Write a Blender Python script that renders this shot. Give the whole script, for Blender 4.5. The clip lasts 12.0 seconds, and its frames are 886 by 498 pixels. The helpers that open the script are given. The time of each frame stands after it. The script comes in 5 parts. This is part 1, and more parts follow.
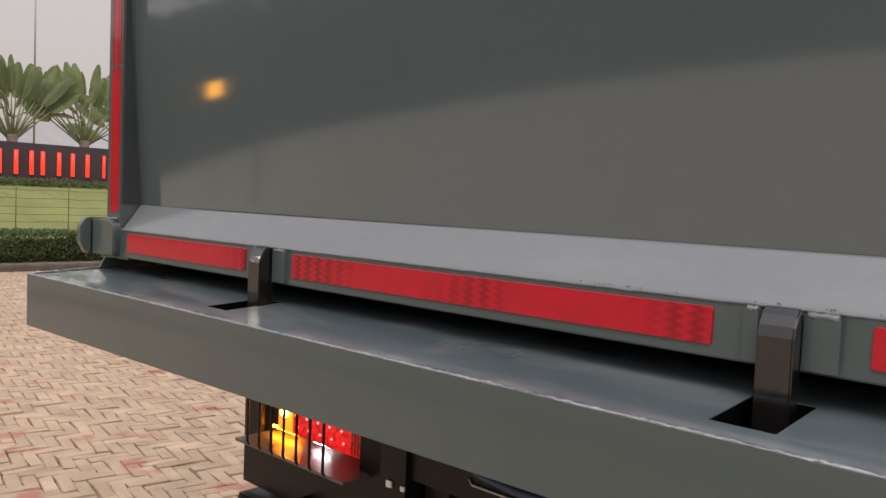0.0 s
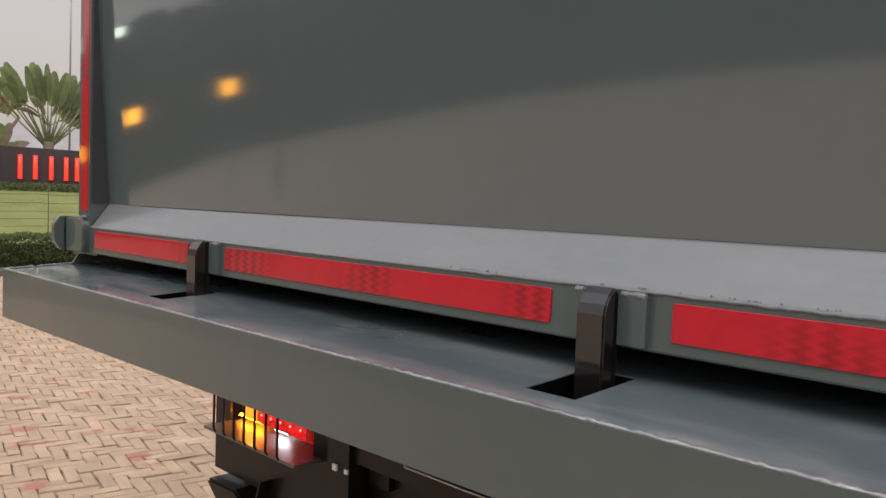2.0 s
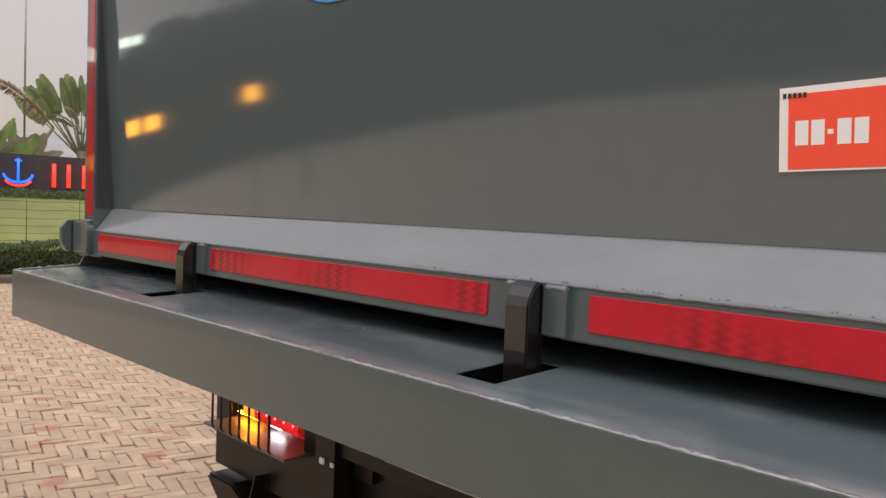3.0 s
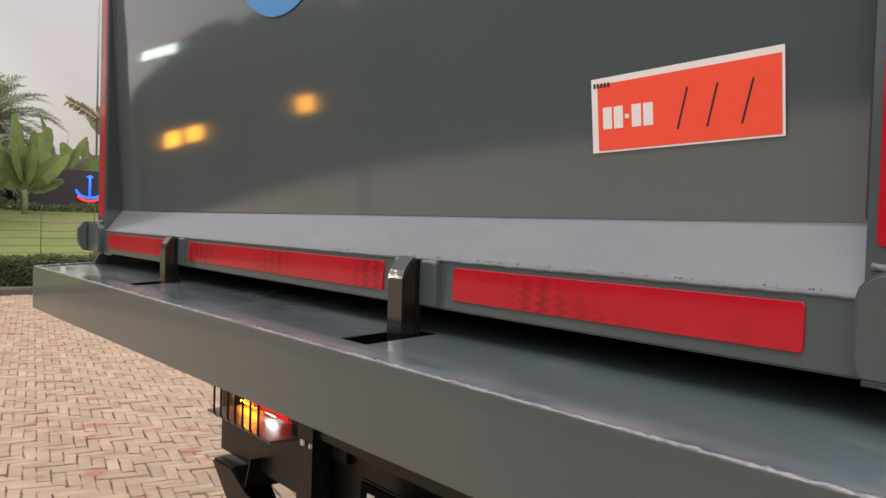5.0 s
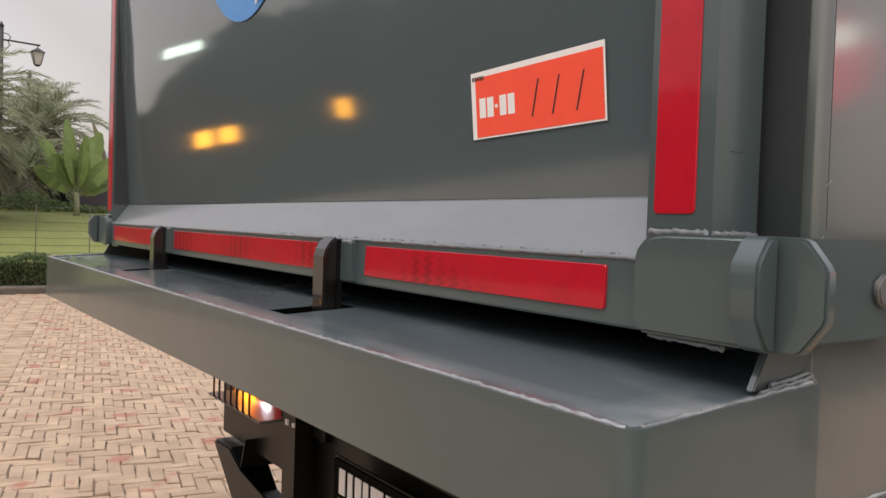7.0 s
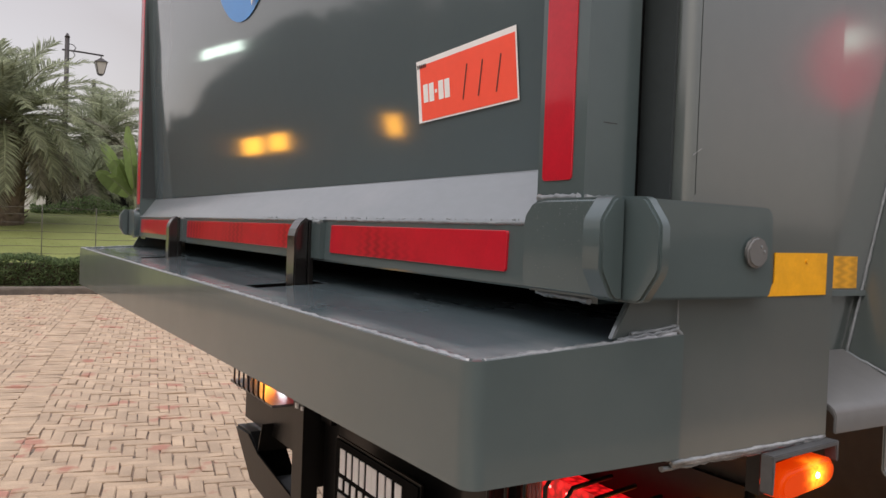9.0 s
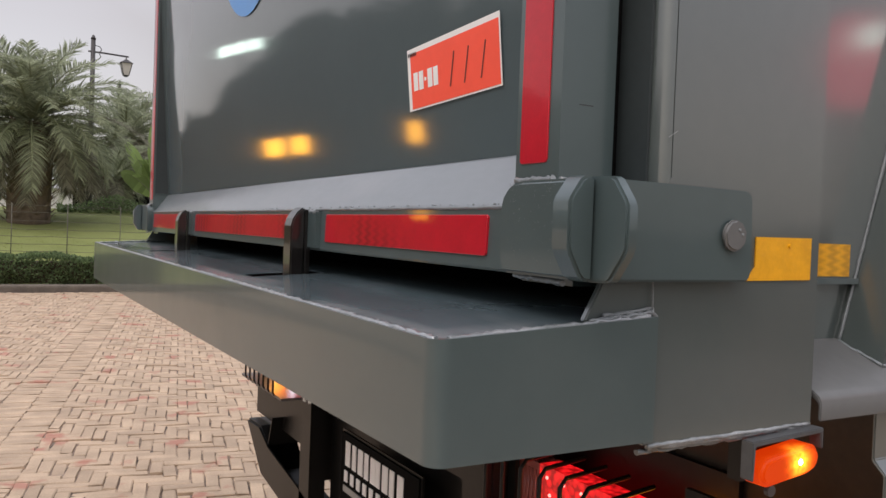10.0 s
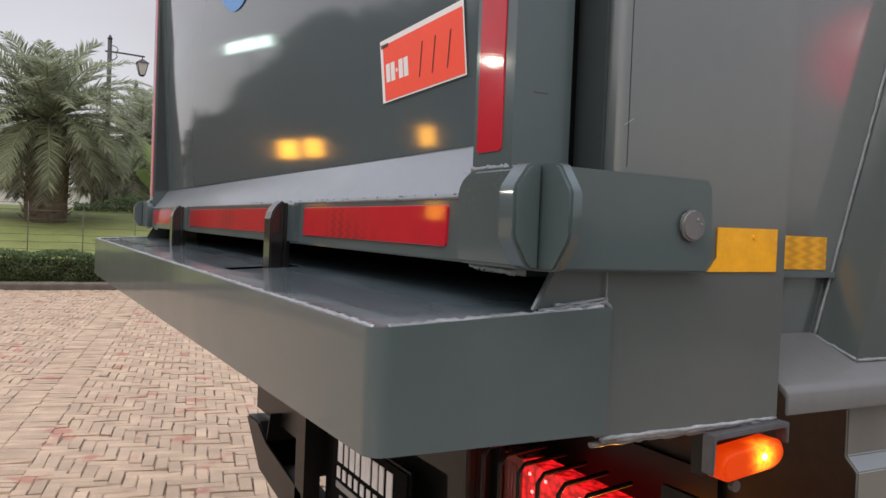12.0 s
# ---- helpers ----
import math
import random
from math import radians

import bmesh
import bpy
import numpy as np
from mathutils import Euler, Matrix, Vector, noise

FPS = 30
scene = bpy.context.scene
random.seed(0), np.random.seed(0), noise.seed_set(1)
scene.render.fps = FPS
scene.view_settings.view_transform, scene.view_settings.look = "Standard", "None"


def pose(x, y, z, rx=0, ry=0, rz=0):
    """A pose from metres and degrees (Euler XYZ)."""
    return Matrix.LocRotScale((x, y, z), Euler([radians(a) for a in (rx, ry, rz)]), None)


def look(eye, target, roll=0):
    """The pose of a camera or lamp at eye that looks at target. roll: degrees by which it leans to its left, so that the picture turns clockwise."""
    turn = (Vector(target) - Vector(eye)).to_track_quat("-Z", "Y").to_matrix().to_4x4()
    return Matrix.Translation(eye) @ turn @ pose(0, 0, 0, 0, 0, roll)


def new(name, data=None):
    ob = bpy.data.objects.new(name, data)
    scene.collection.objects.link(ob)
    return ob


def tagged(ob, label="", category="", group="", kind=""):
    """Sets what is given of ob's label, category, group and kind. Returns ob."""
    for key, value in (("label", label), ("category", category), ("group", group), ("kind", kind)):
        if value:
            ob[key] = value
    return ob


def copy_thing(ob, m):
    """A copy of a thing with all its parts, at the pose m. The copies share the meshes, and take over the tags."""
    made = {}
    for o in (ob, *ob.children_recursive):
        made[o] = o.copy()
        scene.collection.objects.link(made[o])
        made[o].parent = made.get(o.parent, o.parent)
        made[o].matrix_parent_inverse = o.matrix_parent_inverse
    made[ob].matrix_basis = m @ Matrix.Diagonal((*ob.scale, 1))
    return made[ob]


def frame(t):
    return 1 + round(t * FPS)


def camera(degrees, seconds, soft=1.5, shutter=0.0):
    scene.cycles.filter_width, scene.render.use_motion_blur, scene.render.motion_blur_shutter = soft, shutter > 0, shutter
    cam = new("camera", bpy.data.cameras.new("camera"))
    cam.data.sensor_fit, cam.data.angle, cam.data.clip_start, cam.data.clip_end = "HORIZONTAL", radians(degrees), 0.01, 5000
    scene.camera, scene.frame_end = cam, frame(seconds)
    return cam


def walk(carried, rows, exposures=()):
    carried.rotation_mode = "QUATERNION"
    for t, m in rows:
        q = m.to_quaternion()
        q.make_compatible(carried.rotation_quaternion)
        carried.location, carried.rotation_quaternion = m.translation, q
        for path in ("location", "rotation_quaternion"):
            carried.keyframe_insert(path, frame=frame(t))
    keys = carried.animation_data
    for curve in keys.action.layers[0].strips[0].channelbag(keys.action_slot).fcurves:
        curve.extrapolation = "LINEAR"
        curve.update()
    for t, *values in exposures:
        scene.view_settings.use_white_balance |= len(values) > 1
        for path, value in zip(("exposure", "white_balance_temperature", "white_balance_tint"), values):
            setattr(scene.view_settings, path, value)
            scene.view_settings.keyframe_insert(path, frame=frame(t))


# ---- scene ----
cam = camera(58.5, 12.0)
PATH = [
    (0, (0.855, -0.953, 1.537), (-0.501, 0.513, 1.42), 2.4),
    (0.5, (0.926, -0.934, 1.529), (-0.438, 0.524, 1.409), 2.2),
    (1, (0.988, -0.921, 1.531), (-0.389, 0.525, 1.414), 2.2),
    (1.5, (1.049, -0.895, 1.531), (-0.347, 0.533, 1.417), 2.2),
    (2, (1.092, -0.861, 1.528), (-0.325, 0.547, 1.418), 2.1),
    (2.5, (1.162, -0.844, 1.536), (-0.278, 0.54, 1.432), 1.9),
    (3, (1.234, -0.827, 1.52), (-0.234, 0.528, 1.429), 2.1),
    (5, (1.51, -0.72, 1.483), (-0.063, 0.514, 1.422), 1.8),
    (5.5, (1.578, -0.7, 1.481), (-0.012, 0.511, 1.42), 1.7),
    (6, (1.637, -0.681, 1.469), (0.03, 0.507, 1.41), 1.7),
    (6.5, (1.691, -0.657, 1.462), (0.068, 0.51, 1.402), 1.7),
    (7, (1.731, -0.622, 1.456), (0.089, 0.518, 1.4), 1.9),
    (8.8, (1.88, -0.539, 1.425), (0.171, 0.5, 1.376), 2.2),
    (9, (1.888, -0.533, 1.418), (0.172, 0.492, 1.373), 2.1),
    (9.5, (1.906, -0.515, 1.408), (0.173, 0.482, 1.362), 2.1),
    (10, (1.916, -0.492, 1.401), (0.171, 0.484, 1.355), 2.2),
    (10.5, (1.927, -0.474, 1.405), (0.174, 0.487, 1.359), 2.2),
    (11, (1.935, -0.464, 1.401), (0.176, 0.487, 1.355), 2.2),
    (11.5, (1.938, -0.45, 1.39), (0.175, 0.493, 1.344), 2.3),
    (12, (1.94, -0.431, 1.393), (0.176, 0.51, 1.344), 2.3),
]
walk(cam, [(t, look(eye, target, roll)) for t, eye, target, roll in PATH],
     [(0, 0.0, 6500, 10), (3, 0.03, 6500, 10), (5, 0.08, 6500, 10), (6.5, 0.12, 6450, 10), (7, 0.11, 6450, 10), (9, 0.04, 6250, 9.5),
      (11, 0.08, 6050, 9), (12, 0.09, 6000, 9)])

# ---- world, sun, light ----
world = bpy.data.worlds.new("overcast_dusk")
scene.world = world
world.use_nodes = True
wn, wl = world.node_tree.nodes, world.node_tree.links
wn.clear()
w_out = wn.new("ShaderNodeOutputWorld")
w_bg = wn.new("ShaderNodeBackground")
w_sky = wn.new("ShaderNodeTexSky")
w_sky.sky_type = "NISHITA"
w_sky.sun_disc = False
w_sky.sun_elevation = radians(50)
w_sky.sun_rotation = radians(132)
w_sky.dust_density = 6.0
w_co = wn.new("ShaderNodeTexCoord")
w_sep = wn.new("ShaderNodeSeparateXYZ")
w_ramp = wn.new("ShaderNodeValToRGB")
w_ramp.color_ramp.elements[0].position = 0.0
w_ramp.color_ramp.elements[0].color = (0.505, 0.443, 0.404, 1)
w_ramp.color_ramp.elements[1].position = 1.0
w_ramp.color_ramp.elements[1].color = (1.48, 1.50, 1.68, 1)
w_mid = w_ramp.color_ramp.elements.new(0.22)
w_mid.color = (0.578, 0.516, 0.484, 1)
w_high = w_ramp.color_ramp.elements.new(0.6)
w_high.color = (0.96, 0.955, 1.03, 1)
w_mix = wn.new("ShaderNodeMix")
w_mix.data_type = "RGBA"
w_mix.inputs[0].default_value = 0.06
wl.new(w_co.outputs["Generated"], w_sep.inputs[0])
wl.new(w_sep.outputs["Z"], w_ramp.inputs[0])
wl.new(w_ramp.outputs[0], w_mix.inputs[6])
wl.new(w_sky.outputs[0], w_mix.inputs[7])
w_side = wn.new("ShaderNodeMapRange")
w_side.inputs["From Min"].default_value, w_side.inputs["From Max"].default_value = -1.0, -0.965
wl.new(w_sep.outputs["X"], w_side.inputs["Value"])
w_tint = wn.new("ShaderNodeMix")
w_tint.data_type = "RGBA"
w_tint.inputs[6].default_value, w_tint.inputs[7].default_value = (1.27, 1.27, 1.27, 1), (0.945, 0.905, 0.872, 1)
w_all = wn.new("ShaderNodeMix")
w_all.data_type, w_all.blend_type = "RGBA", "MULTIPLY"
w_all.inputs[0].default_value = 1.0
wl.new(w_side.outputs[0], w_tint.inputs[0])
wl.new(w_mix.outputs[2], w_all.inputs[6])
wl.new(w_tint.outputs[2], w_all.inputs[7])
wl.new(w_all.outputs[2], w_bg.inputs[0])
wl.new(w_bg.outputs[0], w_out.inputs[0])

sun = new("sun", bpy.data.lights.new("sun", "SUN"))
sun.data.energy = 0.75
sun.data.angle = radians(25)
sun.data.color = (1.0, 0.93, 0.86)
sun.matrix_world = look((0, 0, 0), (-0.30, 0.58, -1.0))


# ---- materials ----
def material(name, base, rough=0.5, metal=0.0, coat=0.0, scale=8.0, amount=0.15, fine=80.0, bump=0.0,
             bump_scale=120.0, rough_var=0.0, spec=0.5, island=0.0, per_object=0.0, dirt=None, dirt_amount=0.0,
             dirt_scale=3.0, dirt_range=(0.5, 0.75), coat_rough=0.05, coat_ior=1.5, stretch=(1, 1, 1), dirt_warp=0.0):
    """A painted, stony or leafy surface with large and fine variation of colour, gloss and relief."""
    m = bpy.data.materials.new(name)
    m.use_nodes = True
    n, l = m.node_tree.nodes, m.node_tree.links
    b = n["Principled BSDF"]
    co = n.new("ShaderNodeTexCoord")
    mp = n.new("ShaderNodeMapping")
    mp.inputs["Scale"].default_value = stretch
    geo = n.new("ShaderNodeNewGeometry")
    l.new(geo.outputs["Position"], mp.inputs["Vector"])
    big, small = n.new("ShaderNodeTexNoise"), n.new("ShaderNodeTexNoise")
    big.inputs["Scale"].default_value, small.inputs["Scale"].default_value = scale, fine
    big.inputs["Detail"].default_value, small.inputs["Detail"].default_value = 5, 3
    l.new(mp.outputs[0], big.inputs["Vector"])
    l.new(mp.outputs[0], small.inputs["Vector"])
    add = n.new("ShaderNodeMath")
    add.operation = "MULTIPLY_ADD"
    l.new(small.outputs["Fac"], add.inputs[0])
    add.inputs[1].default_value = 0.5
    l.new(big.outputs["Fac"], add.inputs[2])
    rng = n.new("ShaderNodeMapRange")
    rng.inputs["From Min"].default_value, rng.inputs["From Max"].default_value = 0.45, 1.05
    rng.inputs["To Min"].default_value, rng.inputs["To Max"].default_value = 1 - amount, 1 + amount
    l.new(add.outputs[0], rng.inputs["Value"])
    value = rng.outputs[0]
    if island or per_object:
        src = geo.outputs["Random Per Island"] if island else n.new("ShaderNodeObjectInfo").outputs["Random"]
        r2 = n.new("ShaderNodeMapRange")
        k = island or per_object
        r2.inputs["To Min"].default_value, r2.inputs["To Max"].default_value = 1 - k, 1 + k
        l.new(src, r2.inputs["Value"])
        mul = n.new("ShaderNodeMath")
        mul.operation = "MULTIPLY"
        l.new(value, mul.inputs[0])
        l.new(r2.outputs[0], mul.inputs[1])
        value = mul.outputs[0]
    vm = n.new("ShaderNodeVectorMath")
    vm.operation = "SCALE"
    vm.inputs[0].default_value = base
    l.new(value, vm.inputs["Scale"])
    colour = vm.outputs[0]
    if dirt:
        dn = n.new("ShaderNodeTexNoise")
        dn.inputs["Scale"].default_value, dn.inputs["Detail"].default_value = dirt_scale, 8
        dn.inputs["Distortion"].default_value = dirt_warp
        l.new(mp.outputs[0], dn.inputs["Vector"])
        dr = n.new("ShaderNodeMapRange")
        dr.inputs["From Min"].default_value, dr.inputs["From Max"].default_value = dirt_range
        dr.inputs["To Max"].default_value = dirt_amount
        l.new(dn.outputs["Fac"], dr.inputs["Value"])
        mx = n.new("ShaderNodeMix")
        mx.data_type = "RGBA"
        l.new(dr.outputs[0], mx.inputs[0])
        l.new(colour, mx.inputs[6])
        mx.inputs[7].default_value = (*dirt, 1)
        colour = mx.outputs[2]
    l.new(colour, b.inputs["Base Color"])
    b.inputs["Roughness"].default_value = rough
    b.inputs["Metallic"].default_value = metal
    b.inputs["Specular IOR Level"].default_value = spec
    b.inputs["Coat Weight"].default_value = coat
    b.inputs["Coat Roughness"].default_value = coat_rough
    b.inputs["Coat IOR"].default_value = coat_ior
    if rough_var:
        rr = n.new("ShaderNodeMapRange")
        rr.inputs["From Min"].default_value, rr.inputs["From Max"].default_value = 0.3, 0.7
        rr.inputs["To Min"].default_value, rr.inputs["To Max"].default_value = rough - rough_var, rough + rough_var
        l.new(big.outputs["Fac"], rr.inputs["Value"])
        l.new(rr.outputs[0], b.inputs["Roughness"])
    if bump:
        bn = n.new("ShaderNodeTexNoise")
        bn.inputs["Scale"].default_value, bn.inputs["Detail"].default_value = bump_scale, 4
        l.new(mp.outputs[0], bn.inputs["Vector"])
        bp = n.new("ShaderNodeBump")
        bp.inputs["Strength"].default_value = bump
        bp.inputs["Distance"].default_value = 0.004
        l.new(bn.outputs["Fac"], bp.inputs["Height"])
        l.new(bp.outputs[0], b.inputs["Normal"])
        if coat:
            l.new(bp.outputs[0], b.inputs["Coat Normal"])
    return m


def glowing(name, colour, strength, base=(0.3, 0.3, 0.3)):
    m = material(name, base, rough=0.3, amount=0.05)
    b = m.node_tree.nodes["Principled BSDF"]
    b.inputs["Emission Color"].default_value = (*colour, 1)
    b.inputs["Emission Strength"].default_value = strength
    return m


def lit_from(m, spot, reach, peak):
    """The lens glows most next to its bulb and fades away from it, broken up by its flutes."""
    n, l = m.node_tree.nodes, m.node_tree.links
    b = n["Principled BSDF"]
    geo = n.new("ShaderNodeNewGeometry")
    absx = n.new("ShaderNodeVectorMath")
    absx.operation = "ABSOLUTE"
    dist = n.new("ShaderNodeVectorMath")
    dist.operation = "DISTANCE"
    dist.inputs[1].default_value = spot
    flute = n.new("ShaderNodeTexNoise")
    flute.inputs["Scale"].default_value, flute.inputs["Detail"].default_value = 95, 3
    ramp = n.new("ShaderNodeMapRange")
    ramp.interpolation_type = "SMOOTHERSTEP"
    ramp.inputs["From Min"].default_value, ramp.inputs["From Max"].default_value = 0.0, reach
    ramp.inputs["To Min"].default_value, ramp.inputs["To Max"].default_value = 1.0, 0.0
    power = n.new("ShaderNodeMath")
    power.operation = "POWER"
    power.inputs[1].default_value = 2.6
    mul = n.new("ShaderNodeMath")
    mul.operation = "MULTIPLY"
    spread = n.new("ShaderNodeMapRange")
    spread.inputs["From Min"].default_value, spread.inputs["From Max"].default_value = 0.3, 0.7
    spread.inputs["To Min"].default_value, spread.inputs["To Max"].default_value = 0.2, 1.8
    strength = n.new("ShaderNodeMath")
    strength.operation = "MULTIPLY_ADD"
    strength.inputs[1].default_value, strength.inputs[2].default_value = peak, 0.58
    mix = n.new("ShaderNodeMix")
    mix.data_type = "RGBA"
    mix.inputs[6].default_value, mix.inputs[7].default_value = (1.0, 0.048, 0.0, 1), (1.0, 0.40, 0.02, 1)
    l.new(geo.outputs["Position"], absx.inputs[0])
    l.new(absx.outputs[0], dist.inputs[0])
    l.new(geo.outputs["Position"], flute.inputs["Vector"])
    l.new(flute.outputs["Fac"], spread.inputs["Value"])
    l.new(dist.outputs["Value"], ramp.inputs["Value"])
    l.new(ramp.outputs[0], power.inputs[0])
    l.new(power.outputs[0], mul.inputs[0])
    l.new(spread.outputs[0], mul.inputs[1])
    l.new(mul.outputs[0], strength.inputs[0])
    l.new(power.outputs[0], mix.inputs[0])
    l.new(mix.outputs[2], b.inputs["Emission Color"])
    l.new(strength.outputs[0], b.inputs["Emission Strength"])


PAINT = material("grey_truck_paint", (0.071, 0.098, 0.099), rough=0.38, metal=0.22, coat=0.6, amount=0.06, scale=3, fine=40,
                 rough_var=0.06, dirt=(0.14, 0.145, 0.14), dirt_amount=0.2, coat_rough=0.07, coat_ior=1.5)
PANEL = material("glossy_grey_paint", (0.080, 0.107, 0.115), rough=0.4, spec=0.15, coat=1.0, amount=0.05, scale=2, fine=30,
                 dirt=(0.074, 0.094, 0.104), dirt_amount=0.2, coat_rough=0.065, coat_ior=1.82)
SIDE = material("glossy_side_paint", (0.074, 0.090, 0.086), rough=0.36, metal=0.1, coat=1.0, amount=0.07, scale=2.5, fine=40, rough_var=0.05,
                dirt=(0.105, 0.103, 0.094), dirt_amount=0.4, dirt_scale=2.5, coat_rough=0.11, coat_ior=1.85)
# pale patches are dust plus smeared sky reflections put into the colour
PLATE_TOP = material("dusty_plate_with_sheen", (0.122, 0.162, 0.178), rough=0.36, coat=1.0, amount=0.14, scale=5, fine=90, bump=0.10, bump_scale=6,
                     rough_var=0.12, dirt=(0.32, 0.335, 0.345), dirt_amount=0.6, dirt_scale=3.2, dirt_range=(0.50, 0.68), dirt_warp=1.6, coat_rough=0.10, coat_ior=1.9, stretch=(0.55, 1.5, 1))
# a paler, more neutral grey than the tailgate paint
LEDGE = material("pale_grey_ledge", (0.174, 0.193, 0.202), rough=0.40, metal=0.2, coat=0.8, amount=0.10, scale=4, fine=60, rough_var=0.08,
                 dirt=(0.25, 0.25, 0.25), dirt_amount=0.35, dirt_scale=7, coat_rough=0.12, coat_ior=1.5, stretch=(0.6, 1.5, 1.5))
FLANGE = material("dusty_warm_flange", (0.118, 0.119, 0.116), rough=0.5, metal=0.1, coat=0.3, amount=0.12, scale=6, fine=60, coat_rough=0.2)
# paler than the plate paint: the beads' sky highlights are in the colour
WELD = material("weld_bead_with_sheen", (0.16, 0.175, 0.18), rough=0.34, coat=0.4, amount=0.2, scale=40, bump=0.3, bump_scale=140)
BARE_WELD = material("bright_ground_weld", (0.29, 0.30, 0.305), rough=0.3, metal=0.3, coat=0.5, amount=0.3, scale=30, fine=120, bump=0.5, bump_scale=110,
                     dirt=(0.10, 0.12, 0.12), dirt_amount=0.9, dirt_scale=14)
BLACK = material("black_chassis_paint", (0.007, 0.0065, 0.006), rough=0.4, spec=0.28, coat=0.05, amount=0.2, scale=6, bump=0.08, bump_scale=60,
                 dirt=(0.022, 0.019, 0.016), dirt_amount=0.25)
HOOK = material("black_hook_paint", (0.008, 0.007, 0.0065), rough=0.3, spec=0.3, coat=0.8, coat_rough=0.07, coat_ior=1.7, amount=0.2, scale=20, bump=0.05, bump_scale=60)
# dark grey of the painted corner shade and of the post strips
LINING = material("dark_lining", (0.028, 0.035, 0.036), rough=0.5, amount=0.2, scale=8)
# near-black for seals and windows; also stands in for shade in truck gaps
DARK = material("near_black_and_shade", (0.004, 0.004, 0.004), rough=0.8, spec=0.06, amount=0.3, scale=5)
TAPE_RED = material("red_reflective_tape", (0.45, 0.006, 0.019), rough=0.3, spec=0.2, coat=0.6, coat_rough=0.05, amount=0.12, scale=30, fine=260, bump=0.012, bump_scale=40)
def zigzag(m, low, along="X"):
    """Darker zigzag bands, in patches, as in prismatic tape."""
    n, l = m.node_tree.nodes, m.node_tree.links
    b = n["Principled BSDF"]
    geo, sep = n.new("ShaderNodeNewGeometry"), n.new("ShaderNodeSeparateXYZ")
    l.new(geo.outputs["Position"], sep.inputs[0])

    def node(op, a, b2, c=None):
        q = n.new("ShaderNodeMath")
        q.operation = op
        for k, v in enumerate((a, b2, c)):
            if v is None:
                continue
            if isinstance(v, (int, float)):
                q.inputs[k].default_value = v
            else:
                l.new(v, q.inputs[k])
        return q.outputs[0]
    zig = node("PINGPONG", sep.outputs["Z"], 0.0058)
    run = node("ADD", sep.outputs[along], node("MULTIPLY", zig, 2.0))
    band = node("SINE", node("MULTIPLY", run, 2 * math.pi / 0.032), 0)
    band = node("MULTIPLY_ADD", band, 0.5, 0.5)
    patch = n.new("ShaderNodeTexNoise")
    patch.inputs["Scale"].default_value, patch.inputs["Detail"].default_value = 3.1, 1
    l.new(geo.outputs["Position"], patch.inputs["Vector"])
    ramp = n.new("ShaderNodeMapRange")
    ramp.inputs["From Min"].default_value, ramp.inputs["From Max"].default_value = 0.47, 0.58
    l.new(patch.outputs["Fac"], ramp.inputs["Value"])
    mix = n.new("ShaderNodeMapRange")
    mix.inputs["To Min"].default_value, mix.inputs["To Max"].default_value = 1.0, low
    l.new(node("MULTIPLY", band, ramp.outputs[0]), mix.inputs["Value"])
    scale = n.new("ShaderNodeVectorMath")
    scale.operation = "SCALE"
    l.new(b.inputs["Base Color"].links[0].from_socket, scale.inputs[0])
    l.new(mix.outputs[0], scale.inputs["Scale"])
    l.new(scale.outputs[0], b.inputs["Base Color"])


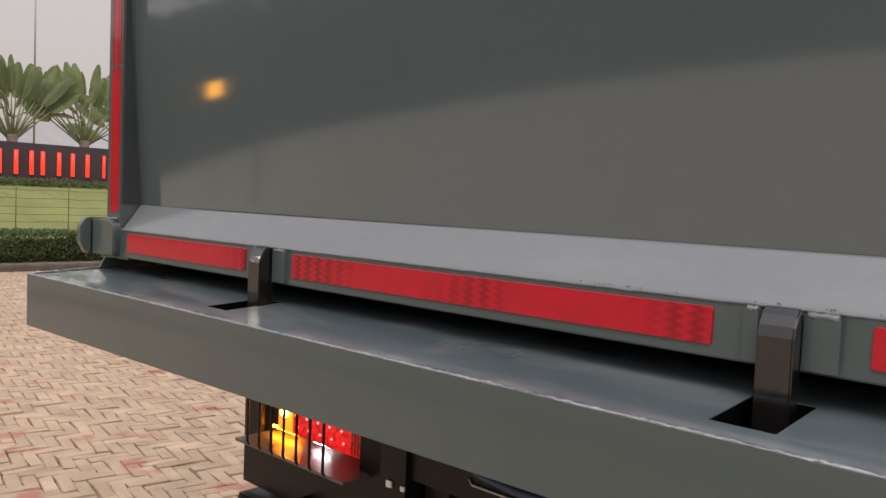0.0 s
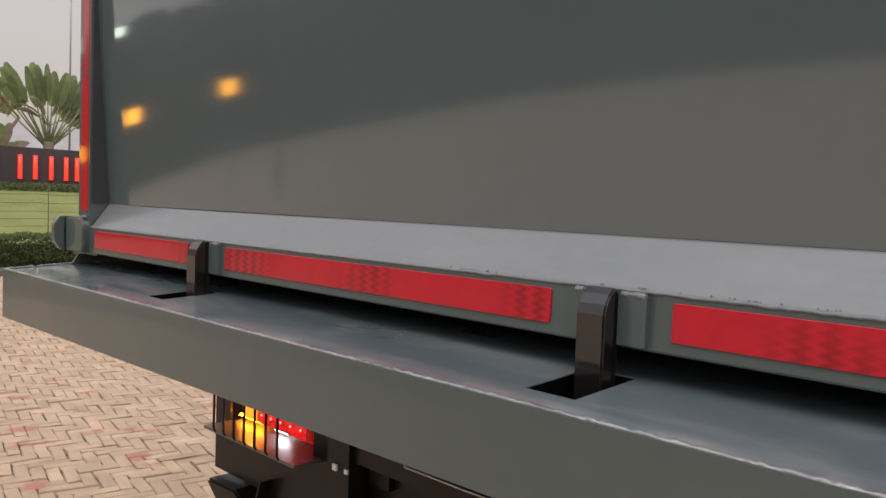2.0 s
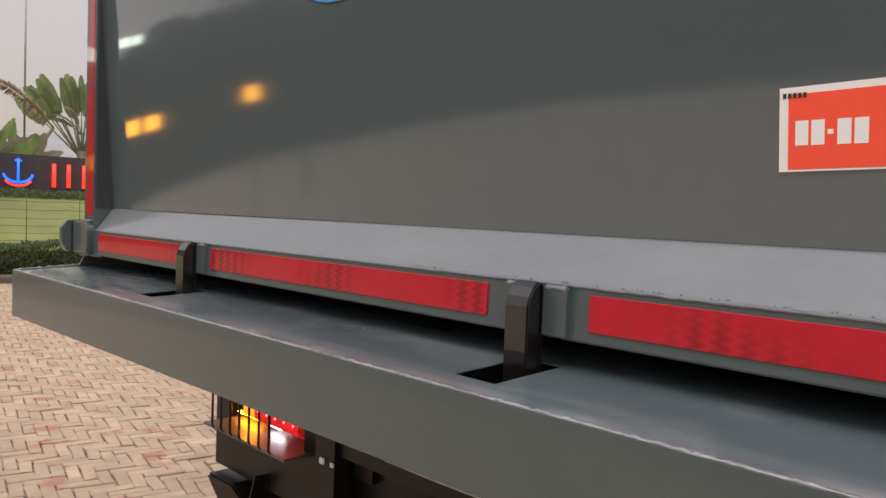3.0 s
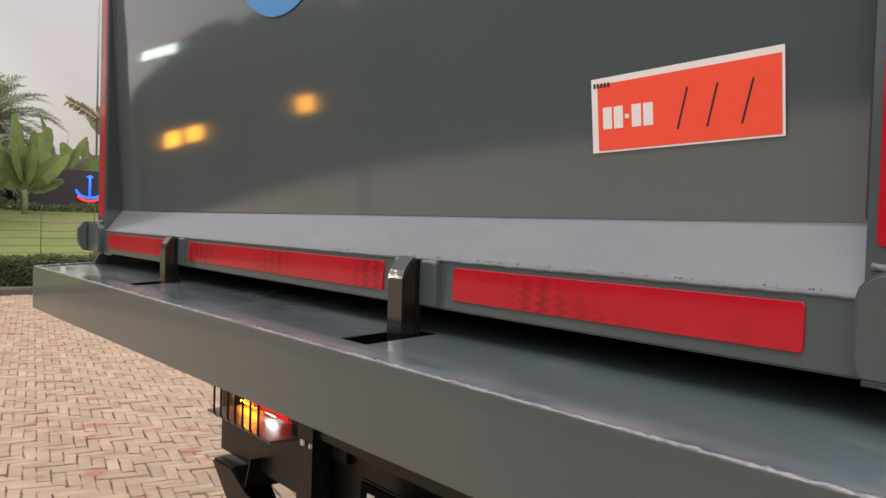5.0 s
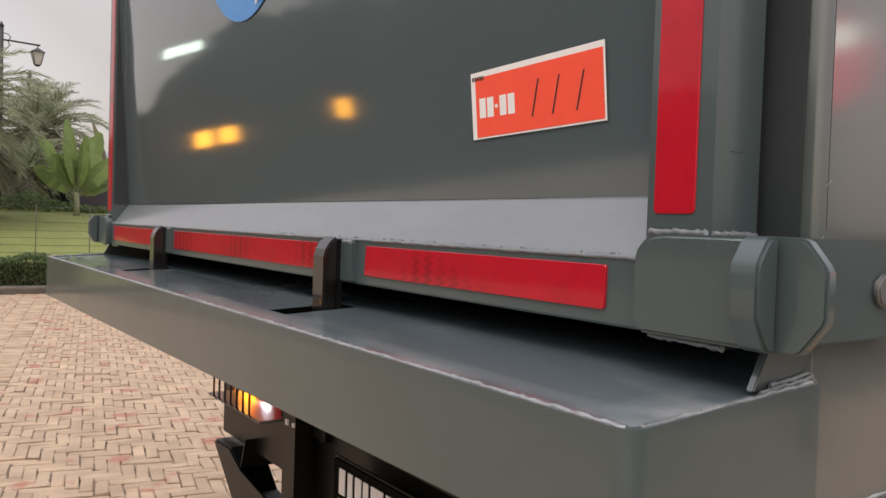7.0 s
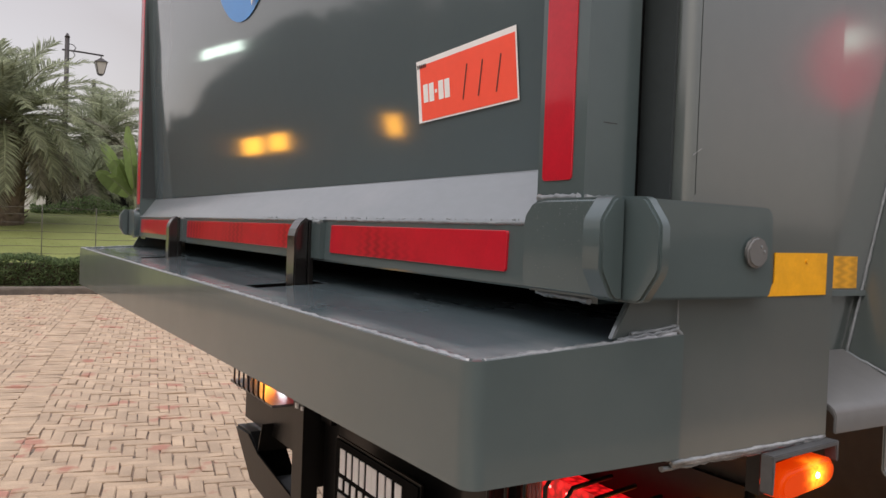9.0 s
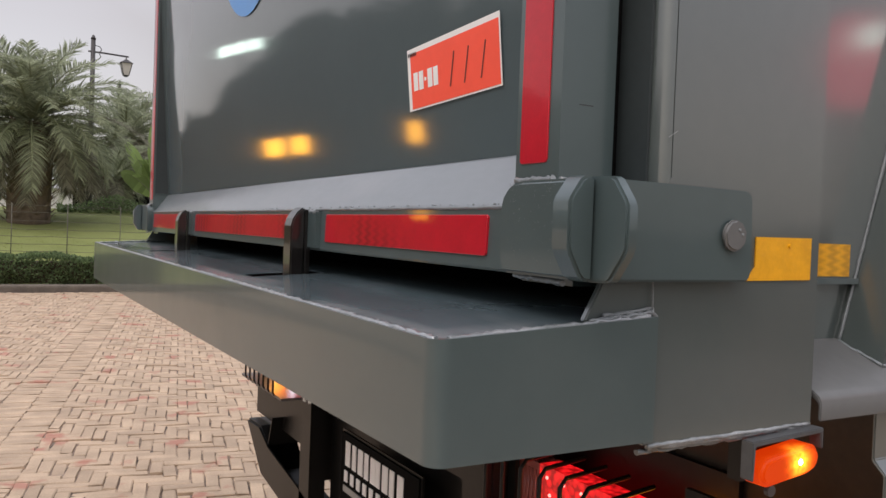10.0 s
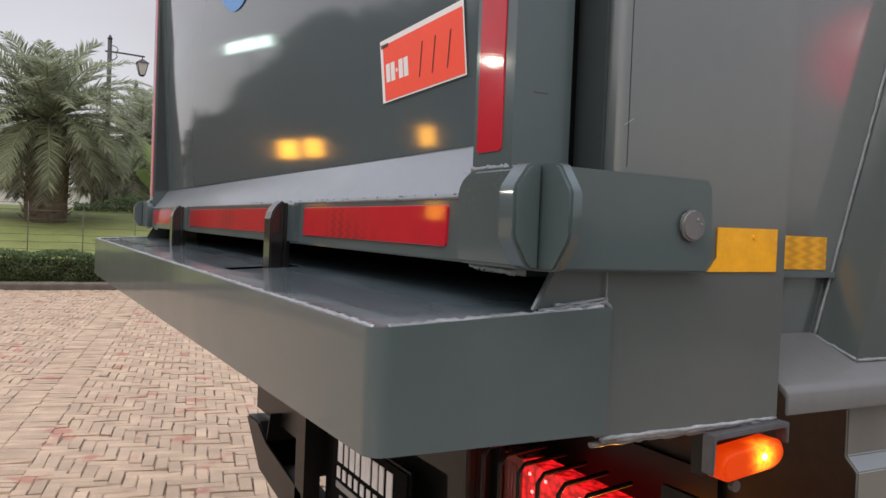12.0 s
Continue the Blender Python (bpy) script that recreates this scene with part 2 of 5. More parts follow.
def worn_edges(m):
    """Ground and scuffed paint along the rear and end edges of the plate, and smears in the gloss."""
    n, l = m.node_tree.nodes, m.node_tree.links
    b = n["Principled BSDF"]
    geo, sep = n.new("ShaderNodeNewGeometry"), n.new("ShaderNodeSeparateXYZ")
    l.new(geo.outputs["Position"], sep.inputs[0])
    rear, end = n.new("ShaderNodeMapRange"), n.new("ShaderNodeMapRange")
    rear.inputs["From Min"].default_value, rear.inputs["From Max"].default_value = -0.128, -0.168
    end.inputs["From Min"].default_value, end.inputs["From Max"].default_value = 1.255, 1.325
    size = n.new("ShaderNodeMath")
    size.operation = "ABSOLUTE"
    l.new(sep.outputs["X"], size.inputs[0])
    l.new(sep.outputs["Y"], rear.inputs["Value"])
    l.new(size.outputs[0], end.inputs["Value"])
    edge = n.new("ShaderNodeMath")
    edge.operation = "MAXIMUM"
    l.new(rear.outputs[0], edge.inputs[0])
    l.new(end.outputs[0], edge.inputs[1])
    scuff = n.new("ShaderNodeTexNoise")
    scuff.inputs["Scale"].default_value, scuff.inputs["Detail"].default_value = 11, 7
    l.new(geo.outputs["Position"], scuff.inputs["Vector"])
    amount = n.new("ShaderNodeMapRange")
    amount.inputs["From Min"].default_value, amount.inputs["From Max"].default_value = 0.42, 0.66
    amount.inputs["To Max"].default_value = 0.92
    l.new(scuff.outputs["Fac"], amount.inputs["Value"])
    mask = n.new("ShaderNodeMath")
    mask.operation = "MULTIPLY"
    l.new(edge.outputs[0], mask.inputs[0])
    l.new(amount.outputs[0], mask.inputs[1])
    mix = n.new("ShaderNodeMix")
    mix.data_type = "RGBA"
    mix.inputs[7].default_value = (0.45, 0.455, 0.46, 1)
    l.new(mask.outputs[0], mix.inputs[0])
    l.new(b.inputs["Base Color"].links[0].from_socket, mix.inputs[6])
    l.new(mix.outputs[2], b.inputs["Base Color"])
    smear = n.new("ShaderNodeTexNoise")
    smear.inputs["Scale"].default_value, smear.inputs["Detail"].default_value = 1.0, 6
    smear.inputs["Distortion"].default_value = 0.9
    stretch = n.new("ShaderNodeMapping")
    stretch.inputs["Scale"].default_value = (2.2, 13.0, 1)
    stretch.inputs["Rotation"].default_value = (0, 0, 0.42)
    l.new(geo.outputs["Position"], stretch.inputs["Vector"])
    l.new(stretch.outputs[0], smear.inputs["Vector"])
    gloss = n.new("ShaderNodeMapRange")
    gloss.inputs["From Min"].default_value, gloss.inputs["From Max"].default_value = 0.38, 0.62
    gloss.inputs["To Min"].default_value, gloss.inputs["To Max"].default_value = 0.02, 0.14
    l.new(smear.outputs["Fac"], gloss.inputs["Value"])
    l.new(gloss.outputs[0], b.inputs["Coat Roughness"])


worn_edges(PLATE_TOP)
zigzag(TAPE_RED, 0.46)
TAPE_YELLOW = material("yellow_reflective_tape", (0.75, 0.36, 0.006), rough=0.3, coat=0.3, amount=0.12, scale=40, fine=200, bump=0.12, bump_scale=60)
zigzag(TAPE_YELLOW, 0.68, "Y")
WHITE = material("white_sticker", (0.84, 0.83, 0.81), rough=0.5, amount=0.05)
ORANGE = material("orange_red_sticker", (0.95, 0.092, 0.045), rough=0.45, amount=0.05)
INK = material("dark_ink", (0.03, 0.02, 0.02), rough=0.6)
BLUE = material("blue_sticker", (0.02, 0.24, 0.66), rough=0.3, coat=0.3, amount=0.06)
HOSE = material("dark_blue_hose", (0.012, 0.045, 0.11), rough=0.4, coat=0.3, amount=0.1)
YELLOW_PAINT = material("yellow_lettering", (0.40, 0.28, 0.02), rough=0.5, amount=0.2)
TRAY = material("polished_lamp_tray", (0.16, 0.157, 0.15), rough=0.40, metal=0.4, amount=0.15, scale=10)
# brown stands in for amber lamp glow on the dark valance
VALANCE = material("lamp_tinted_valance", (0.035, 0.025, 0.018), rough=0.6, amount=0.4, scale=9, fine=60)
# shade inside the slots and the rear gap is put into this black
WELL = material("slot_and_gap_shade", (0.003, 0.003, 0.003), rough=0.9, spec=0.02)
STEEL = material("worn_bright_steel", (0.45, 0.45, 0.45), rough=0.35, metal=0.9, amount=0.2, scale=60)
LENS_RED = glowing("red_lamp_lens", (1.0, 0.010, 0.012), 1.1, (0.4, 0.01, 0.01))
LENS_DIM = glowing("dim_red_lamp_lens", (1.0, 0.02, 0.012), 0.40, (0.4, 0.01, 0.01))
# added glow that throws amber on the tray, no lens of the lamp
WASH_AMBER = glowing("added_amber_wash", (1.0, 0.26, 0.008), 65)
LENS_AMBER = glowing("amber_lamp_lens", (1.0, 0.15, 0.001), 0.50, (0.16, 0.03, 0.002))
LENS_AMBER.node_tree.nodes["Principled BSDF"].inputs["Specular IOR Level"].default_value = 0.12
lit_from(LENS_AMBER, (1.336, 0.310, 1.153), 0.046, 1.9)
HOOD = material("grey_lamp_bracket", (0.07, 0.073, 0.076), rough=0.5, amount=0.2, scale=20)
def faceted(m, low, high, size):
    """A lit lens broken up by its moulded prisms."""
    n, l = m.node_tree.nodes, m.node_tree.links
    geo, cell, ramp = n.new("ShaderNodeNewGeometry"), n.new("ShaderNodeTexVoronoi"), n.new("ShaderNodeMapRange")
    cell.inputs["Scale"].default_value = size
    ramp.inputs["From Min"].default_value, ramp.inputs["From Max"].default_value = 0.0, 0.7
    ramp.inputs["To Min"].default_value, ramp.inputs["To Max"].default_value = high, low
    l.new(geo.outputs["Position"], cell.inputs["Vector"])
    l.new(cell.outputs["Distance"], ramp.inputs["Value"])
    l.new(ramp.outputs[0], n["Principled BSDF"].inputs["Emission Strength"])


faceted(LENS_RED, 0.30, 1.5, 70)
faceted(LENS_DIM, 0.12, 0.6, 70)
AMBER_BRIGHT = glowing("bright_amber_lens", (1.0, 0.27, 0.008), 1.7, (0.4, 0.12, 0.01))
LED_RED = glowing("red_led", (1.0, 0.12, 0.10), 5.0)
BULB_AMBER = glowing("amber_bulb", (1.0, 0.42, 0.05), 40)
BULB_WHITE = glowing("white_bulb", (0.9, 0.95, 1.0), 34)
LENS_CLEAR = material("clear_lamp_lens", (0.42, 0.12, 0.10), rough=0.15, coat=0.8, amount=0.1)
NEON_RED = glowing("red_neon_tube", (1.0, 0.055, 0.028), 1.35, (0.25, 0.01, 0.01))
NEON_BLUE = glowing("blue_neon_tube", (0.02, 0.16, 1.0), 1.6, (0.01, 0.03, 0.2))
LAMP_AMBER = glowing("amber_lantern_glass", (1.0, 0.40, 0.004), 8.5)
LAMP_WHITE = glowing("white_lamp_glass", (0.85, 1.0, 0.85), 4.6)
STREET_GLOW = glowing("pale_street_lamp_glass", (1.0, 0.90, 0.68), 170)
SIGN_RED = glowing("red_sign_face", (1.0, 0.13, 0.19), 1.5)
BRICK = material("clay_paver", (0.415, 0.307, 0.210), rough=0.85, amount=0.22, scale=5, fine=90, bump=0.35, bump_scale=70,
                 island=0.12, dirt=(0.36, 0.135, 0.095), dirt_amount=0.7, dirt_scale=3.2, dirt_range=(0.60, 0.67))
BRICK_OBJ = material("clay_paver_single", (0.415, 0.307, 0.210), rough=0.85, amount=0.22, scale=5, fine=90, bump=0.35, bump_scale=70,
                     per_object=0.12, dirt=(0.36, 0.135, 0.095), dirt_amount=0.7, dirt_scale=3.2, dirt_range=(0.60, 0.67))
PAVING_FAR = material("distant_clay_paving", (0.36, 0.275, 0.195), rough=0.85, amount=0.25, scale=4, fine=14, bump=0.3, bump_scale=14)
JOINT = material("sandy_joint", (0.24, 0.175, 0.128), rough=0.95, amount=0.4, scale=4, fine=60, bump=0.5, bump_scale=60,
                 dirt=(0.07, 0.05, 0.038), dirt_amount=0.85, dirt_scale=7, dirt_range=(0.46, 0.60))
KERB = material("weathered_kerb", (0.14, 0.12, 0.10), rough=0.9, amount=0.35, scale=4, fine=40, bump=0.5, bump_scale=30)
SOIL = material("soil", (0.07, 0.05, 0.035), rough=0.95, amount=0.4, scale=5, bump=0.6, bump_scale=25)
# made-up dark ground out of view, to dim what the bumper side reflects
UNSEEN_GROUND = material("unseen_dark_ground", (0.080, 0.070, 0.062), rough=0.9, amount=0.2, scale=1.2, fine=60, bump=0.4, bump_scale=80)
GRASS = material("lawn_grass", (0.186, 0.208, 0.060), rough=0.9, amount=0.18, scale=1.2, fine=25, bump=0.3, bump_scale=60)
BLADE = material("grass_blade", (0.184, 0.208, 0.062), rough=0.9, spec=0.15, amount=0.12, island=0.08)
LEAF = material("shrub_leaf", (0.150, 0.205, 0.090), rough=0.6, amount=0.2, island=0.5)
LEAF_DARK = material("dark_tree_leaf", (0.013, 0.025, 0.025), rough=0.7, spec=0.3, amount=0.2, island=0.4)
# lightened leaflet green: the haze of distance is mixed into it
FROND = material("hazed_palm_leaflet", (0.30, 0.325, 0.215), rough=0.85, spec=0.2, amount=0.2, island=0.4, scale=0.8)
FROND_DRY = material("dry_palm_leaflet", (0.245, 0.235, 0.175), rough=0.8, amount=0.3, island=0.4)
BANANA = material("banana_leaf", (0.245, 0.325, 0.110), rough=0.5, amount=0.25, scale=3, island=0.3)
FAN_LEAF = material("travellers_palm_leaf", (0.235, 0.285, 0.13), rough=0.5, amount=0.25, scale=3, island=0.3)
FROND_TAN = material("tan_dry_frond", (0.46, 0.38, 0.25), rough=0.8, amount=0.25, island=0.3)
BANANA_DRY = material("dry_banana_leaf", (0.31, 0.27, 0.19), rough=0.8, amount=0.3, scale=5)


def let_light_through(m, share):
    """Thin leaves pass part of the light on to their other side."""
    n, l = m.node_tree.nodes, m.node_tree.links
    b, out = n["Principled BSDF"], n["Material Output"]
    tr, mx = n.new("ShaderNodeBsdfTranslucent"), n.new("ShaderNodeMixShader")
    mx.inputs[0].default_value = share
    l.new(b.inputs["Base Color"].links[0].from_socket, tr.inputs["Color"])
    l.new(b.outputs[0], mx.inputs[1])
    l.new(tr.outputs[0], mx.inputs[2])
    l.new(mx.outputs[0], out.inputs["Surface"])


for leafy in (FROND, FROND_DRY, BANANA, FAN_LEAF, BANANA_DRY, FROND_TAN, LEAF, BLADE):
    let_light_through(leafy, 0.6)
STEM = material("pale_green_stem", (0.20, 0.22, 0.12), rough=0.7, amount=0.3, scale=6)
BARK = material("palm_bark", (0.18, 0.14, 0.105), rough=0.95, amount=0.4, scale=9, bump=1.0, bump_scale=14)
WALL = material("dark_purple_wall", (0.050, 0.040, 0.050), rough=0.7, amount=0.15, scale=2, fine=30, bump=0.1)
IRON = material("dark_painted_iron", (0.05, 0.045, 0.045), rough=0.6, amount=0.25, scale=10)
WIRE = material("fence_wire", (0.085, 0.08, 0.06), rough=0.7, amount=0.2)
LANTERN_GLASS = material("frosted_lantern_glass", (0.55, 0.53, 0.50), rough=0.3, amount=0.08)
PALE = material("pale_building_wall", (0.55, 0.53, 0.52), rough=0.8, amount=0.1, scale=0.5)
ROOF = material("grey_metal_roof", (0.30, 0.29, 0.29), rough=0.6, amount=0.15, scale=0.6)
RUBBER = material("black_tyre_rubber", (0.02, 0.02, 0.02), rough=0.8, amount=0.2, bump=0.3, bump_scale=40)


# ---- mesh helpers ----
def mesh_of(name, bm, mats, smooth=False):
    me = bpy.data.meshes.new(name)
    bm.normal_update()
    bm.to_mesh(me)
    bm.free()
    for m in (mats if isinstance(mats, (list, tuple)) else [mats]):
        me.materials.append(m)
    if smooth:
        for p in me.polygons:
            p.use_smooth = True
    if smooth == "edges":
        me.set_sharp_from_angle(angle=radians(38))
    return me


def part(name, bm, mats, parent=None, label="", smooth=False):
    ob = new(name, mesh_of(name, bm, mats, smooth))
    ob.parent = parent
    if label:
        tagged(ob, label)
    return ob


def box(bm, x0, x1, y0, y1, z0, z1, mat=0):
    vs = [bm.verts.new(p) for p in ((x0, y0, z0), (x1, y0, z0), (x1, y1, z0), (x0, y1, z0),
                                    (x0, y0, z1), (x1, y0, z1), (x1, y1, z1), (x0, y1, z1))]
    for f in ((3, 2, 1, 0), (4, 5, 6, 7), (0, 1, 5, 4), (1, 2, 6, 5), (2, 3, 7, 6), (3, 0, 4, 7)):
        bm.faces.new([vs[i] for i in f]).material_index = mat
    return bm


def prism(bm, pts, axis, a, b, mat=0):
    """A polygon swept along an axis from a to b; pts are in the other two axes, in the order x, y, z."""
    def at(p, v):
        q = list(p)
        q.insert("xyz".index(axis), v)
        return q
    lo, hi = [bm.verts.new(at(p, a)) for p in pts], [bm.verts.new(at(p, b)) for p in pts]
    faces = [bm.faces.new(lo[::-1]), bm.faces.new(hi)]
    for i in range(len(pts)):
        j = (i + 1) % len(pts)
        faces.append(bm.faces.new((lo[i], lo[j], hi[j], hi[i])))
    for f in faces:
        f.material_index = mat
    bmesh.ops.recalc_face_normals(bm, faces=faces)
    return bm


def bevelled(bm, width, segments=2):
    edges = [e for e in bm.edges if len(e.link_faces) == 2 and e.calc_face_angle(0) > 0.5]
    bmesh.ops.bevel(bm, geom=edges, offset=width, segments=segments, affect="EDGES", clamp_overlap=True)
    return bm


def tube(bm, pts, r, sides=8, mat=0, taper=None, wobble=0.0, seed=0):
    """A round bar along the points, with an optional end radius and an uneven skin."""
    pts = [Vector(p) for p in pts]
    rng = random.Random(seed)
    rings, up = [], None
    for i, p in enumerate(pts):
        d = (pts[min(i + 1, len(pts) - 1)] - pts[max(i - 1, 0)]).normalized()
        if up is None:
            up = d.orthogonal().normalized()
        up = (up - d * up.dot(d)).normalized()
        side = d.cross(up)
        k = r if taper is None else r + (taper - r) * i / (len(pts) - 1)
        ring = []
        for s in range(sides):
            a = 2 * math.pi * s / sides
            kk = k * (1 + wobble * rng.uniform(-1, 1))
            ring.append(bm.verts.new(p + (up * math.cos(a) + side * math.sin(a)) * kk))
        rings.append(ring)
    for a, b in zip(rings, rings[1:]):
        for s in range(sides):
            f = bm.faces.new((a[s], a[(s + 1) % sides], b[(s + 1) % sides], b[s]))
            f.material_index, f.smooth = mat, True
    for ring in (rings[0][::-1], rings[-1]):
        bm.faces.new(ring).material_index = mat
    return bm


def bead(bm, a, b, r, step=0.006, seed=1, jitter=0.35):
    """An uneven weld bead from a to b."""
    a, b = Vector(a), Vector(b)
    rng = random.Random(seed)
    n = max(3, int((b - a).length / step))
    pts = [a.lerp(b, i / n) + Vector([rng.uniform(-1, 1) * r * jitter for _ in range(3)]) for i in range(n + 1)]
    return tube(bm, pts, r, 6, wobble=0.3, seed=seed)


def disc(bm, centre, r, axis, depth, sides=24, mat=0):
    a = "xyz".index(axis)
    o = [i for i in range(3) if i != a]
    pts = [(centre[o[0]] + r * math.cos(2 * math.pi * i / sides), centre[o[1]] + r * math.sin(2 * math.pi * i / sides)) for i in range(sides)]
    return prism(bm, pts, axis, centre[a], centre[a] + depth, mat)


def thing(name, label, category, group="", kind="", at=(0, 0, 0)):
    ob = new(name)
    ob.location = at
    return tagged(ob, label, category, group, kind)

# ---- the truck ----
truck = thing("tipper_truck", "dark grey glossy tipper truck with red reflective tape on brick paving", "truck")
HALF = 1.335          # half the width of the bumper
B_REAR, B_FRONT, B_TOP, B_LOW = -0.178, 0.300, 1.308, 1.186
SLOT_Y0, SLOT_Y1 = -0.110, 0.022
SLOTS = [(-0.572, -0.495), (0.487, 0.562)]
HOOKS = {-1: -0.510, 1: 0.529}

# bumper: an open box of bent plate, a little askew, with two slots in its top


def rear_y(x):
    return -0.1775 + 0.0065 * x / HALF


def low_z(x):
    return 1.186 + 0.012 * x / HALF


def top_z(y):
    """The bumper's top falls a little towards the rear."""
    return B_TOP + 0.060 * (y + 0.175)


def sloped(bm):
    for v in bm.verts:
        v.co.z += top_z(v.co.y) - B_TOP
    return bm


R_C = 0.017
BEND = [radians(15 * i) for i in range(7)]
RUN = HALF - R_C
outline = [(-HALF, 0.082), (-HALF, rear_y(-HALF) + R_C + 0.004)] + [(-RUN - R_C * math.cos(a), rear_y(-HALF) + R_C - R_C * math.sin(a)) for a in BEND]
outline += [(x, rear_y(x)) for x in [-RUN + 0.004] + [-RUN + 2 * RUN * i / 24 for i in range(1, 24)] + [RUN - 0.004]]
outline += [(RUN + R_C * math.sin(a), rear_y(HALF) + R_C - R_C * math.cos(a)) for a in BEND] + [(HALF, rear_y(HALF) + R_C + 0.004), (HALF, 0.082)]
bm = bmesh.new()
rows = []
for x, y in outline:
    inx = x - math.copysign(0.008 * min(1.0, max(0.0, abs(x) - RUN) / R_C), x)
    iny = y + 0.008 * min(1.0, max(0.0, -0.155 - y) / 0.02)
    rows.append([bm.verts.new(p) for p in ((x, y, low_z(x)), (x, y, top_z(y)), (inx, iny, top_z(iny)), (inx, iny, low_z(x)))])
for p, q in zip(rows, rows[1:]):
    for i in range(4):
        f = bm.faces.new((p[i], q[i], q[(i + 1) % 4], p[(i + 1) % 4]))
        f.smooth = i == 0
for e in bm.edges:
    e.smooth = abs(e.verts[0].co.z - e.verts[1].co.z) > 0.05
bm.faces.new(rows[0])
bm.faces.new(rows[-1][::-1])
bmesh.ops.recalc_face_normals(bm, faces=bm.faces)
bumper = part("bumper", bm, PAINT, truck, "grey painted box bumper with two hook slots")
bm = bmesh.new()
IN = HALF - 0.008
T_Z = B_TOP - 0.003
xs = [-IN, SLOTS[0][0], SLOTS[0][1], SLOTS[1][0], SLOTS[1][1], IN]
for i in range(5):
    a0, a1 = xs[i], xs[i + 1]
    for y0, y1 in (((None, SLOT_Y0), (SLOT_Y1, 0.082)) if i in (1, 3) else ((None, 0.082),)):
        pts = [(a0, rear_y(a0) + 0.008 if y0 is None else y0), (a1, rear_y(a1) + 0.008 if y0 is None else y0), (a1, y1), (a0, y1)]
        prism(bm, pts, "z", T_Z - 0.0015, T_Z)
box(bm, -1.30, 1.30, 0.082, B_FRONT, T_Z - 0.008, T_Z)
part("top_plate", sloped(bm), PLATE_TOP, bumper)
# bottom and inner plates are near-black: the underside's shade is in their colour
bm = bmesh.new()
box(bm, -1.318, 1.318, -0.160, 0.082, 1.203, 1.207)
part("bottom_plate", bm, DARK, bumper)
# slot wells, with the shade of their depth in the colour
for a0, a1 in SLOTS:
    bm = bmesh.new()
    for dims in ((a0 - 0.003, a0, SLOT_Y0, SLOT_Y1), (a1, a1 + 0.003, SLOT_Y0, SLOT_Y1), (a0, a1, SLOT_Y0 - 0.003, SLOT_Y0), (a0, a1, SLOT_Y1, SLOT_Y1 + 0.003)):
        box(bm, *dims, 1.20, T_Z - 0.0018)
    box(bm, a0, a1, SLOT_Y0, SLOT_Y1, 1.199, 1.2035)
    part("slot_well", sloped(bm), WELL, bumper, "inside of the hook slot, its shade painted black")
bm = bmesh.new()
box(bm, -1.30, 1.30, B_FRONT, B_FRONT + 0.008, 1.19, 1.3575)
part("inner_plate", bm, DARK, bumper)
bm = bmesh.new()
bead(bm, (-HALF + 0.012, rear_y(-HALF) + 0.0055, B_TOP - 0.001), (HALF - 0.012, rear_y(HALF) + 0.0060, B_TOP - 0.0006), 0.0034, seed=3, step=0.006, jitter=0.25)
part("weld_bead", bm, BARE_WELD, bumper, "uneven painted weld bead along the edge")
for s in (-1, 1):
    bm = bmesh.new()
    bead(bm, (s * (HALF - 0.005), rear_y(s * HALF) + 0.014, B_TOP - 0.001), (s * (HALF - 0.005), 0.075, B_TOP), 0.0027, seed=5 + s, step=0.005)
    part("corner_weld", sloped(bm), BARE_WELD, bumper, "rough weld at the bumper corner")
    bm = bmesh.new()
    bead(bm, (s * (HALF - 0.009), 0.002, B_TOP + 0.001), (s * (HALF - 0.009), 0.082, B_TOP + 0.003), 0.0026, seed=8 + s, step=0.005)
    bead(bm, (s * (HALF - 0.012), 0.020, B_TOP + 0.004), (s * (HALF - 0.012), 0.086, B_TOP + 0.007), 0.0022, seed=18 + s, step=0.007)
    bead(bm, (s * (HALF - 0.010), 0.080, B_TOP + 0.006), (s * (HALF - 0.009), 0.088, B_TOP - 0.004), 0.0026, seed=19 + s, step=0.004)
    part("gusset_weld", sloped(bm), WELD, bumper, "lumpy weld at the foot of the gusset")
    bm = bmesh.new()
    bead(bm, (s * (HALF - 0.011), 0.083, B_TOP - 0.06), (s * (HALF - 0.011), 0.084, B_TOP + 0.045), 0.0009, seed=11 + s, step=0.009)
    part("seam_weld", sloped(bm), WELD, bumper)

# tailgate: bottom beam, sloping ledge, leaning panel and upright posts
TG = 1.193


def panel_at(x, z):
    """The sheet of the tailgate: it leans to the rear, is pulled hollow near its foot and dished a little across."""
    u, w = x / TG, min(z - 1.497, 0.52)
    y = 0.0547 - 0.0561 * w - 0.2034 * w ** 2 + 0.2688 * w ** 3
    y += (0.0026 - 0.0235 * w + 0.0054 * w * w) * u + (0.0131 * w + 0.0127 * w * w - 0.0038) * u * u - 0.0029 * u ** 3 + 0.0060 * u ** 4
    return y - 0.0495 * max(0.0, z - 2.017)


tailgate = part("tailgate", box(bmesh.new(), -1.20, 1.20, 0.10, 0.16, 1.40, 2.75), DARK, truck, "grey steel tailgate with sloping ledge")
bm = bmesh.new()
prism(bm, [(0.0, 1.3590), (0.002, 1.3575), (0.10, 1.3575), (0.10, 1.4295), (0.002, 1.4295)], "x", -TG, TG)
part("bottom_beam", bevelled(bm, 0.0015), PAINT, tailgate)
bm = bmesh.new()
